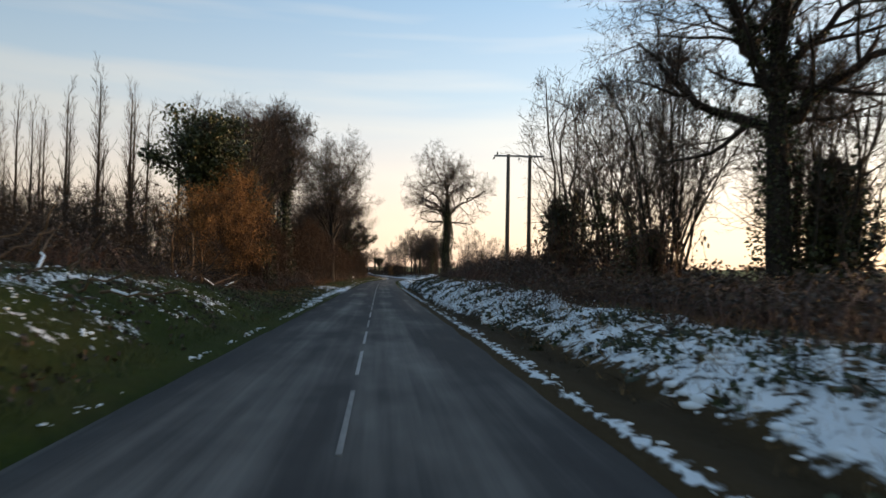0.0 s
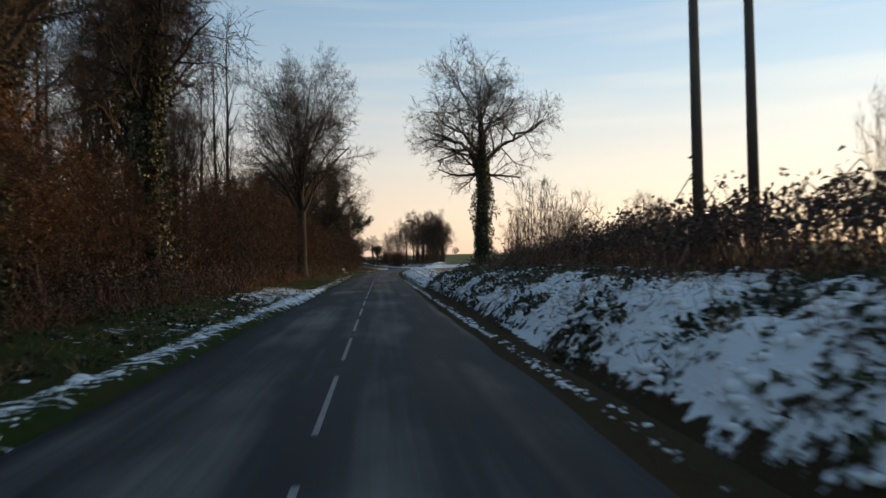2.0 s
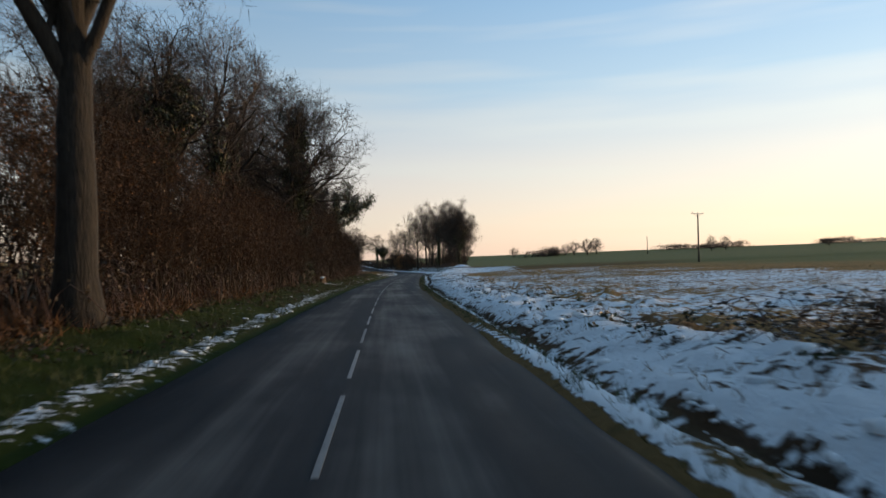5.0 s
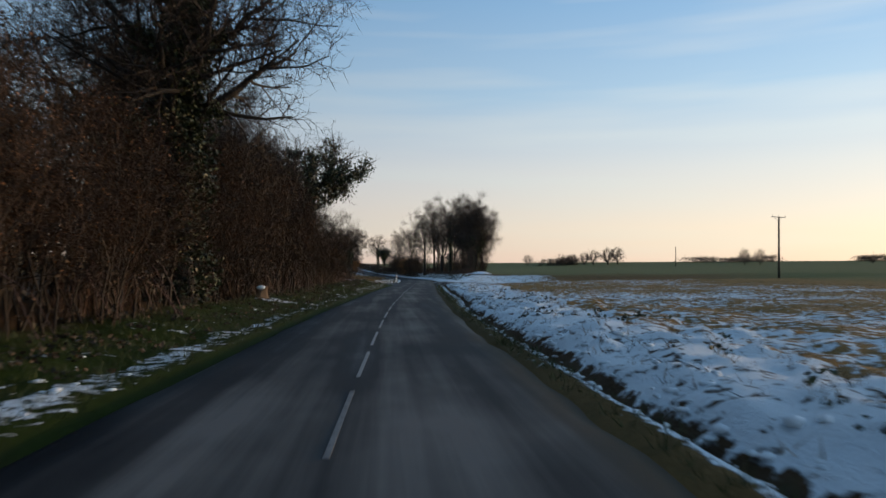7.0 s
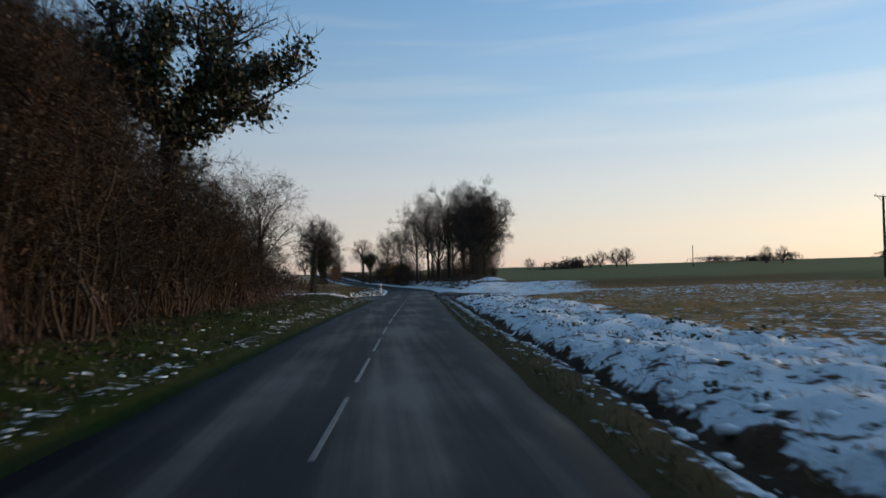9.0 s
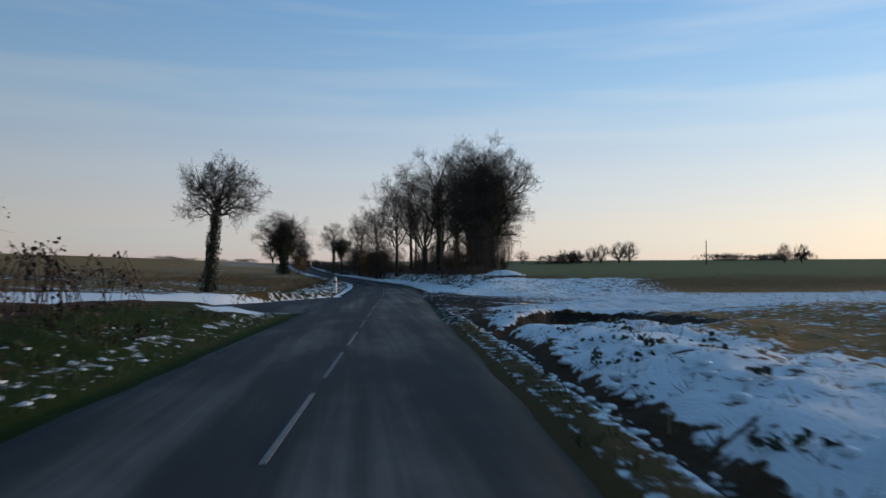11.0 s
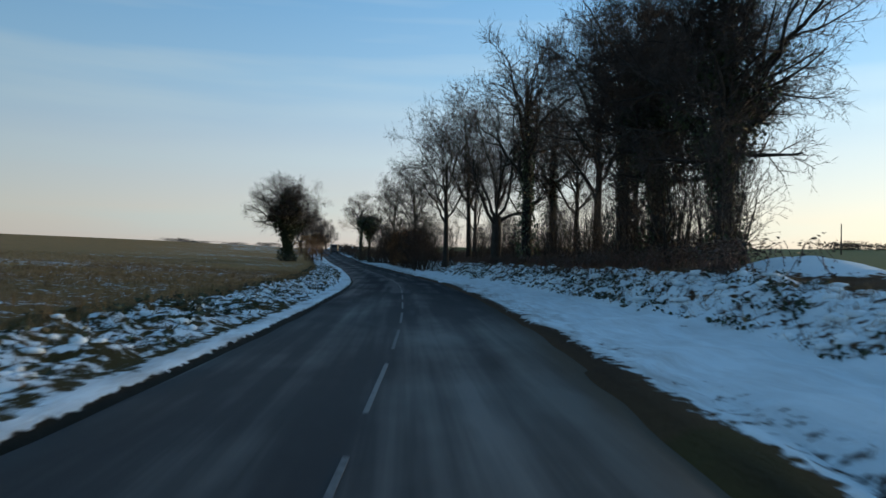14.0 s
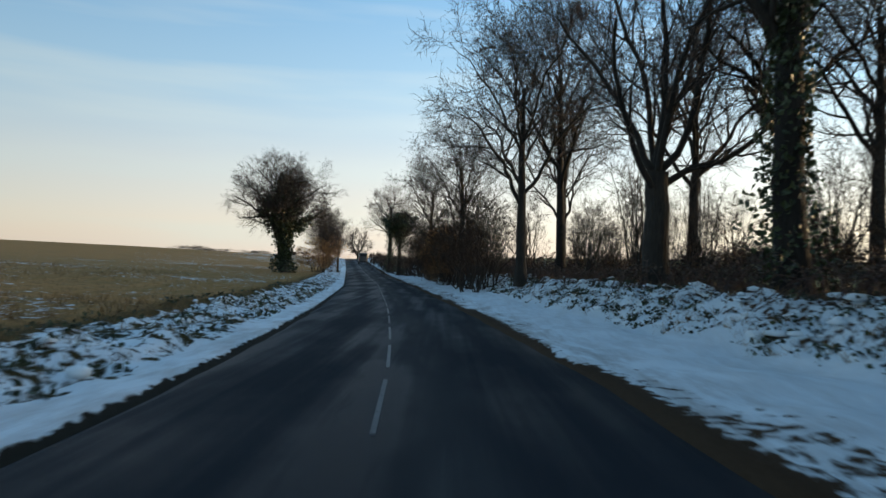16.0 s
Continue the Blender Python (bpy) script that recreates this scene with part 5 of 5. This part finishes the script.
def h_pole():
    base = gz(9.25, 47.2)
    root = tagged(new("power_pole"), "twin-legged wooden power pole with a steel crossarm", "power pole")
    root.location = (9.25, 47.2, base - 0.3)
    root.rotation_euler = (0, 0, radians(-4))
    top = 9.8 - base + 0.3
    for x in (-0.74, 0.74):
        leg = part("pole", from_bm("pole", cyl(0.16, 0.115, 0, top, 14, (x, 0)), M_POLE), root)
        bm = cyl(0.125, 0.125, top - 0.18, top - 0.1, 14, (x, 0))
        part("pole_band", from_bm("pole_band", bm, M_METAL), leg, "galvanised steel band")
    part("crossarm", from_bm("crossarm", bar((-1.72, -0.14, top - 0.14), (1.72, -0.14, top - 0.14), 0.1, 0.12), M_METAL), root, "grey steel crossarm")
    for x, t in ((-1.66, -2.6), (0.0, 3.14), (1.66, 2.6)):
        insulator(root, x, top - 0.16, t)
    for x in (-1.5, 1.5):
        insulator(root, x, top - 0.08, 0)


def field_pole(x, y, height, arms=True, lean=0.0):
    root = tagged(new("power_pole"), "single wooden power pole standing in the field" if arms else "bare far-off wooden pole in the field", "power pole")
    root.location = (x, y, gz(x, y) - 0.3)
    root.rotation_euler = (0, radians(lean), radians(18))
    part("pole", from_bm("pole", cyl(0.2, 0.13, 0, height + 0.3, 12), M_POLE), root)
    if arms:
        part("crossarm", from_bm("crossarm", bar((-1.5, 0.13, height + 0.35), (1.5, 0.13, height + 0.35), 0.09, 0.1), M_METAL), root, "grey steel crossarm")
        for s in (-1, 1):
            part("brace", from_bm("brace", bar((s * 0.1, 0.13, height - 0.2), (s * 0.9, 0.13, height + 0.32), 0.05, 0.05), M_METAL), root)
        for u in (-1.4, 0, 1.4):
            insulator(root, u, height + 0.4)


def marker_post():
    x, y = 1.78, 208.4
    root = tagged(new("marker_post"), "white plastic roadside marker post with a red band", "marker post")
    root.location = (x, y, gz(x, y) - 0.12)
    root.rotation_euler = (radians(1), radians(-1.5), 0)
    prof = [(0.0, 0.1), (0.78, 0.1), (0.78, 0.104), (0.93, 0.104), (0.93, 0.1), (1.1, 0.098), (1.16, 0.085), (1.2, 0.05), (1.215, 0.0)]
    for name, cut, mat, label in (("shaft", prof[:2], M_WHITE, ""), ("red_band", prof[2:4], M_RED, "dark red reflective band"), ("cap", prof[4:], M_WHITE, "rounded white cap")):
        s = 20
        a = np.arange(s) * 2 * np.pi / s
        V = np.array([[(r * math.cos(t), r * math.sin(t), z) for t in a] for z, r in cut]).reshape(-1, 3)
        F = [(i * s + k, i * s + (k + 1) % s, (i + 1) * s + (k + 1) % s, (i + 1) * s + k) for i in range(len(cut) - 1) for k in range(s)]
        part(name, mesh_of(name, V, mat, F), root, label)


h_pole()
field_pole(64.0, 213.0, 10.2, True, 0.8)
field_pole(118.0, 383.0, 8.0, False)
marker_post()


def puddle(x, y, rx, ry, turn, seed):
    rng = np.random.default_rng(seed)
    a = np.arange(40) * 2 * np.pi / 40
    r = 1 + 0.25 * np.sin(2 * a + rng.random() * 6) + 0.24 * np.sin(3 * a + rng.random() * 6) + 0.2 * np.sin(7 * a + rng.random() * 6) + 0.1 * rng.normal(size=40)
    c, s = math.cos(turn), math.sin(turn)
    px, py = r * rx * np.cos(a), r * ry * np.sin(a)
    V = np.concatenate([[[0, 0, 0]], np.stack([px * c - py * s, px * s + py * c, 0 * a], 1)])
    F = [(0, 1 + i, 1 + (i + 1) % 40) for i in range(40)]
    ob = tagged(new("puddle", mesh_of("puddle", V, M_WATER, tris=F)), "shallow meltwater puddle reflecting the sky in the mud", "puddle")
    ring = ground_z(x + V[1:, 0] * 0.8, y + V[1:, 1] * 0.8)
    ob.location = (x, y, float(np.percentile(ring, 82)))


for k, (x, y, a, b, t) in enumerate([(9.1, 194.0, 0.42, 0.62, 0.2), (9.9, 194.9, 0.5, 0.55, 0.9), (10.2, 193.6, 0.32, 0.28, 0.4), (9.3, 195.3, 0.4, 0.22, 0.1), (11.5, 195.7, 0.5, 0.3, 0.1), (12.6, 196.4, 0.5, 0.28, 0.3), (10.9, 194.0, 0.4, 0.5, 0.6), (9.2, 196.6, 0.5, 0.16, 0.3), (8.8, 198.8, 0.45, 0.12, 0.2), (10.4, 199.6, 0.4, 0.1, 0.1), (11.9, 198.6, 0.6, 0.13, 0.1), (9.2, 201.5, 0.4, 0.12, 0.4), (10.6, 203.0, 0.35, 0.1, 0.2), (12.4, 201.0, 0.5, 0.1, 0.0)]):
    puddle(x, y, a, b, t, 200 + k)


def fallen_branches(cx, cy, count, seed, step=0.45, heap=0.0, stout=1.0):
    rng = np.random.default_rng(seed)
    for i in range(count):
        x, y = cx - step * i + rng.normal() * 0.2, cy + rng.normal() * 0.9
        n = 7
        s = np.linspace(0, 1, n)
        d = unit(np.array([rng.normal(), rng.normal() * 0.6, 0.25 + 0.2 * rng.random()]))
        ln = 1.2 + 1.2 * rng.random()
        P = (d * (s * ln)[:, None] + rng.normal(size=(n, 3)) * 0.04)[None]
        P[..., 2] = np.abs(P[..., 2])
        R = (0.034 * stout * (1 - 0.6 * s))[None]
        lv = [(P, R, np.array([ln]))]
        lv.append(spawn(rng, *lv[0], 5, 0.3, 1, 40, 0.4, 4, 0.0, 0.1, 0.6))
        root = tagged(new("fallen_branch"), "thin cut branch lying on the snowy mound", "branch", "brushwood pile")
        root.location = (x, y, gz(x, y) + 0.02 + heap * (i // 4))
        v, f = tubes(P, R, 6)
        part("stick", mesh_of("stick", v, M_LOG, f), root)
        for j in range(len(lv[1][0])):
            v, f = tubes(lv[1][0][j:j + 1], lv[1][1][j:j + 1], 4)
            part("side_shoot", mesh_of("side_shoot", v, M_BARK, f), root)
        if i % 3 == 0:
            v, f = tubes(P[:, 1:4] + np.array([0, 0, 0.02]), R[:, 1:4] * 1.1, 6)
            part("snow_cap", mesh_of("snow_cap", v, M_SNOW, f), root, "thin cap of snow")


def stump():
    root = tagged(new("tree_stump"), "broken pale stump with snow at the hedge foot", "stump")
    root.location = (-5.1, 133.4, gz(-5.1, 133.4) - 0.05)
    rng = np.random.default_rng(5)
    a = np.arange(18) * 2 * np.pi / 18
    rings = []
    for z, r in ((0, 0.36), (0.12, 0.28), (0.3, 0.24), (0.5, 0.23)):
        w = r * (1 + 0.16 * np.sin(3 * a + 1) + 0.06 * rng.normal(size=18))
        rings.append(np.stack([w * np.cos(a), w * np.sin(a), z + (0.12 * np.sin(a) + 0.05 * rng.normal(size=18)) * (z > 0.4)], 1))
    V = np.concatenate(rings + [[[0, 0, 0.46]]])
    F = [(i * 18 + k, i * 18 + (k + 1) % 18, (i + 1) * 18 + (k + 1) % 18, (i + 1) * 18 + k) for i in range(3) for k in range(18)]
    part("bole", mesh_of("bole", V, M_LOG, F, [(54 + k, 54 + (k + 1) % 18, 72) for k in range(18)]), root)
    bm = bmesh.new()
    bmesh.ops.create_icosphere(bm, subdivisions=2, radius=0.26, matrix=Matrix.Translation((0.0, 0.0, 0.5)) @ Matrix.Diagonal((0.8, 0.8, 0.4, 1)))
    part("snow_cap", from_bm("snow_cap", bm, M_SNOW), root, "cap of old snow")


fallen_branches(-5.2, 13.0, 7, 77)
fallen_branches(-6.8, 29.6, 18, 78, 0.13, 0.09, 1.7)
stump()


def far_van():
    m_body = varied("dark_van_paint", (0.03, 0.03, 0.032), (0.06, 0.06, 0.065), 4, 0.4)
    m_dark = varied("tyre_rubber", (0.012, 0.012, 0.012), (0.03, 0.03, 0.03), 8, 0.9)
    m_glass = varied("tinted_glass", (0.02, 0.022, 0.025), (0.04, 0.042, 0.045), 4, 0.08)
    m_lamp = varied("red_lamp_lens", (0.2, 0.01, 0.01), (0.3, 0.02, 0.015), 8, 0.25)
    root = tagged(new("delivery_van"), "dark box-shaped van far ahead on the road", "van")
    y = 398.0
    root.location = (float(line_x(y)) + 1.2, y, float(road_z(y)) + 0.02)
    root.rotation_euler = (0, 0, radians(8.5))
    bm = bar((0, -2.4, 1.45), (0, 2.4, 1.45), 1.95, 2.1)
    part("body", from_bm("body", bm, m_body), root)
    part("rear_window", from_bm("rear_window", bar((-0.75, -2.41, 1.95), (0.75, -2.41, 1.95), 0.03, 0.6), m_glass), root, "tinted rear window")
    for x in (-0.9, 0.9):
        part("tail_lamp", from_bm("tail_lamp", bar((x - 0.07, -2.41, 1.15), (x + 0.07, -2.41, 1.15), 0.04, 0.4), m_lamp), root, "red lamp lens")
        for w in (-1.6, 1.6):
            wheel = part("wheel", from_bm("wheel", cyl(0.33, 0.33, -0.1, 0.1, 18, (0, 0), Matrix.Translation((x, w, 0.33)) @ Matrix.Rotation(math.pi / 2, 4, "Y")), m_dark), root)
            part("rim", from_bm("rim", cyl(0.19, 0.17, -0.112, 0.112, 14, (0, 0), Matrix.Translation((x, w, 0.33)) @ Matrix.Rotation(math.pi / 2, 4, "Y")), M_METAL), wheel, "grey steel rim")


far_van()


# ---------- small stuff of the verges ----------
def blades(points, size, rng, lean=0.5, per=7):
    """Tufts of thin upright blades."""
    k = len(points)
    c = np.repeat(points, per, 0) + rng.normal(size=(k * per, 3)) * np.array([0.05, 0.05, 0])
    h = np.repeat(size, per)[:, None] * (0.5 + 0.8 * rng.random((k * per, 1)))
    d = unit(np.concatenate([rng.normal(size=(k * per, 2)) * lean, np.ones((k * per, 1))], 1))
    s = unit(np.cross(d, rng.normal(size=(k * per, 3)))) * (0.006 + 0.03 * h)
    V = np.stack([c - s * 0.5, c + s * 0.5, c + d * h], 1).reshape(-1, 3)
    return V, np.arange(len(V)).reshape(-1, 3)


def scatter(rng, n, y0, y1, lo, hi, left):
    y = y0 + (y1 - y0) * rng.random(n)
    d = lo + (hi - lo) * rng.random(n)
    x = np.where(left, line_x(y) - half_left(y) - d, line_x(y) + half_right(y) + d)
    return x, y


def tufts(name, label, zones, mat, seed, size=(0.1, 0.22), per=7, lean=0.5, clear=True):
    rng = np.random.default_rng(seed)
    P, S = [], []
    for n, y0, y1, lo, hi, left in zones:
        x, y = scatter(rng, n, y0, y1, lo, hi, left)
        keep = (track_cover(x, y) < 0.3) & ~((x < 3) & (np.abs(y - np.interp(x, SIDE_X, SIDE_Y)) < side_half(x) + 0.3))
        x, y = x[keep], y[keep]
        P.append(np.stack([x, y, ground_z(x, y) - 0.02], 1))
        S.append(size[0] + (size[1] - size[0]) * rng.random(len(x)))
    v, t = blades(np.concatenate(P), np.concatenate(S), rng, lean, per)
    tagged(new(name, mesh_of(name, v, mat, tris=t, smooth=False)), label, "grass", kind="stuff")


tufts("verge_grass", "short green winter grass on the verges", [(2600, -4, 34, 0.3, 3.8, True), (900, 34, 80, 0.4, 3.2, True), (6000, 80, 186, 0.15, 3.6, True), (700, 70, 183, 0.0, 0.45, False), (900, 198, 300, 1.2, 3.6, True)], M_BLADE, 301)
tufts("bank_grass", "dead grass and stalks poking through the snow", [(2600, -6, 68, 0.9, 4.6, False), (2200, 216, 300, 3.4, 6.0, False), (1300, 198, 300, 0.8, 3.5, True), (900, 72, 184, 1.0, 4.5, False), (900, 30, 75, 0.8, 3.6, True)], M_STRAW, 302, (0.1, 0.3), 5, 0.7)
tufts("bank_bracken", "dark dead bracken and bramble sprigs in the snowy banks", [(1700, -6, 68, 0.8, 4.4, False), (1500, 216, 300, 3.5, 6.0, False), (700, 198, 300, 0.9, 3.4, True), (500, 72, 184, 1.1, 4.5, False)], M_BRAMBLE, 306, (0.1, 0.26), 6, 1.2)
tufts("dead_bracken", "rust-coloured dead bracken at the hedge foot", [(900, 40, 110, 2.8, 4.6, True)], M_LEAF_BROWN, 305, (0.3, 0.75), 9, 0.8)
tufts("dry_grass", "tall tawny grass on the edge of the open field", [(9000, 200, 262, 2.6, 16, True), (6000, 200, 300, 12, 40, True)], M_STRAW, 307, (0.14, 0.42), 4, 0.6)
tufts("field_stubble", "pale maize stubble and weeds in the field", [(6500, 72, 184, 4.5, 34, False), (3500, 196, 300, 3.4, 22, True), (900, 184, 240, 14, 40, False)], M_STRAW, 303, (0.08, 0.26), 4, 0.6)


def leafy_cover(name, label, zones, mat, seed, size=0.1, per=7):
    """Clumps of low dark leaves that show through the snow."""
    rng = np.random.default_rng(seed)
    C = []
    for n, y0, y1, lo, hi, left in zones:
        x, y = scatter(rng, n, y0, y1, lo, hi, left)
        keep = (vnoise(x + 17, y, 1.1) + 0.5 * vnoise(x, y + 31, 0.4) > 0.72) & (track_cover(x, y) < 0.3)
        C.append(np.stack([x[keep], y[keep], ground_z(x[keep], y[keep]) + 0.03], 1))
    c = np.repeat(np.concatenate(C), per, 0)
    v, t = leaves(c + rng.normal(size=c.shape) * np.array([0.09, 0.09, 0.035]), size, rng, 0.0)
    tagged(new(name, mesh_of(name, v, mat, tris=t, smooth=False)), label, "leaves", kind="stuff")


leafy_cover("bank_ivy", "dark ivy and bramble leaves showing through the bank's snow", [(3600, -6, 68, 0.9, 4.3, False), (2000, 36, 66, 0.5, 3.4, False), (2600, 216, 290, 3.4, 6.0, False), (1500, 198, 290, 0.7, 3.6, True), (700, 30, 60, 0.9, 3.4, True), (600, 72, 184, 1.2, 4.5, False)], M_IVY, 308)
leafy_cover("mound_leaves", "low dark weeds and dead leaves on the grassy mound", [(1500, -4, 40, 0.6, 4.4, True), (1600, 84, 184, 1.0, 3.8, True)], M_BRAMBLE, 309, 0.09, 6)


def snow_lumps(name, label, zones, seed, detail=2):
    """Old snow broken into rounded lumps."""
    rng = np.random.default_rng(seed)
    bm = bmesh.new()
    bmesh.ops.create_icosphere(bm, subdivisions=detail, radius=1)
    bv = np.array([v.co[:] for v in bm.verts])
    bf = np.array([[v.index for v in f.verts] for f in bm.faces])
    bm.free()
    P, S = [], []
    for n, y0, y1, lo, hi, left, s0, s1, chance in zones:
        x, y = scatter(rng, n, y0, y1, lo, hi, left)
        keep = (ground_cover(x, y)[0] + (vnoise(x, y, 0.8) - 0.5) * 0.5 > chance) & (track_cover(x, y) < 0.5)
        keep &= ~((x < 3) & (np.abs(y - np.interp(x, SIDE_X, SIDE_Y)) < side_half(x) + 0.2))
        x, y = x[keep], y[keep]
        P.append(np.stack([x, y, ground_z(x, y)], 1))
        S.append(s0 + (s1 - s0) * rng.random(len(x)) ** 2)
    P, S = np.concatenate(P), np.concatenate(S)
    k = len(P)
    a = rng.random(k) * 6.28
    sc = np.stack([S * (0.7 + 0.6 * rng.random(k)), S * (0.7 + 0.6 * rng.random(k)), S * (0.28 + 0.25 * rng.random(k))], 1)
    j = 1 + 0.28 * (vnoise(bv[None, :, 0] * 1.1 + rng.random((k, 1)) * 90, bv[None, :, 1] * 1.1 + bv[None, :, 2] + rng.random((k, 1)) * 90, 0.55) - 0.5) * 2
    v = bv[None] * j[..., None] * sc[:, None]
    v = np.stack([v[..., 0] * np.cos(a)[:, None] - v[..., 1] * np.sin(a)[:, None], v[..., 0] * np.sin(a)[:, None] + v[..., 1] * np.cos(a)[:, None], v[..., 2]], -1) + P[:, None]
    f = bf[None] + np.arange(k)[:, None, None] * len(bv)
    tagged(new(name, mesh_of(name, v, M_SNOW, tris=f)), label, "snow", kind="stuff")


snow_lumps("bank_snow", "old snow in rounded lumps on the banks", [(3600, -4, 68, 0.7, 4.2, False, 0.05, 0.15, 0.48), (900, 216, 290, 3.6, 6.0, False, 0.07, 0.24, 0.5), (500, 198, 275, 0.9, 3.0, True, 0.06, 0.2, 0.45),
                         (700, 72, 174, 0.8, 2.6, False, 0.04, 0.14, 0.5), (420, 72, 172, 0.4, 1.0, False, 0.03, 0.1, 0.3)], 401, 1)
snow_lumps("edge_snow", "ploughed snow crumbs along the road's edge", [(1300, -4, 68, 0.0, 0.55, False, 0.015, 0.06, 0.42), (1300, 70, 180, 0.3, 0.75, False, 0.015, 0.06, 0.42), (700, -4, 34, 0.0, 0.35, True, 0.012, 0.045, 0.42), (700, -2, 20, 1.2, 4.4, True, 0.02, 0.08, 0.4),
                         (450, 28, 110, 0.1, 1.6, True, 0.04, 0.14, 0.42), (400, 110, 186, 0.3, 2.2, True, 0.03, 0.09, 0.34)], 402, 1)

# ---------- road paint: pieces of the road ----------
dash_v = np.array([[-0.042, 0, 0], [0.042, 0, 0], [0.042, 1.5, 0], [-0.042, 1.5, 0], [0.042, 3, 0], [-0.042, 3, 0]]) + np.array([0, 0, 0.004])
dash_v = np.concatenate([dash_v, dash_v - np.array([0, 0, 0.012])])
dash_mesh = mesh_of("dash", dash_v, M_PAINT, [[0, 1, 2, 3], [3, 2, 4, 5], [0, 6, 7, 1], [1, 7, 8, 2], [2, 8, 10, 4], [5, 4, 10, 11], [3, 5, 11, 9], [0, 3, 9, 6]], smooth=False)
DASH_K = [-5, 0, 6, 7, 12, 21, 24, 28, 31, 33, 35, 42, 44, 46, 47, 49, 51, 53, 55, 56, 103]
DASH_Y = [-17.0, 4.78, 30.7, 35.0, 57.0, 94.6, 107.55, 124.0, 136.5, 145.0, 153.9, 183.0, 191.6, 200.4, 204.7, 213.5, 222.5, 231.6, 241.3, 246.2, 440.0]
worn_mesh = dash_mesh.copy()
worn_mesh.materials[0] = M_PAINT_WORN
for k in range(-5, 103):
    y = float(np.interp(k, DASH_K, DASH_Y))
    ob = part("dash", worn_mesh if k > 38 else dash_mesh, ROAD)
    ob.location = (float(line_x(y)), y, float(road_z(y)) + 0.0175)
    ob.scale = (0.62, 1, 1)
    ob.rotation_euler = (math.atan(float(road_z(y + 3) - road_z(y)) / 3), 0, -math.atan(float(line_x(y + 3) - line_x(y)) / 3))
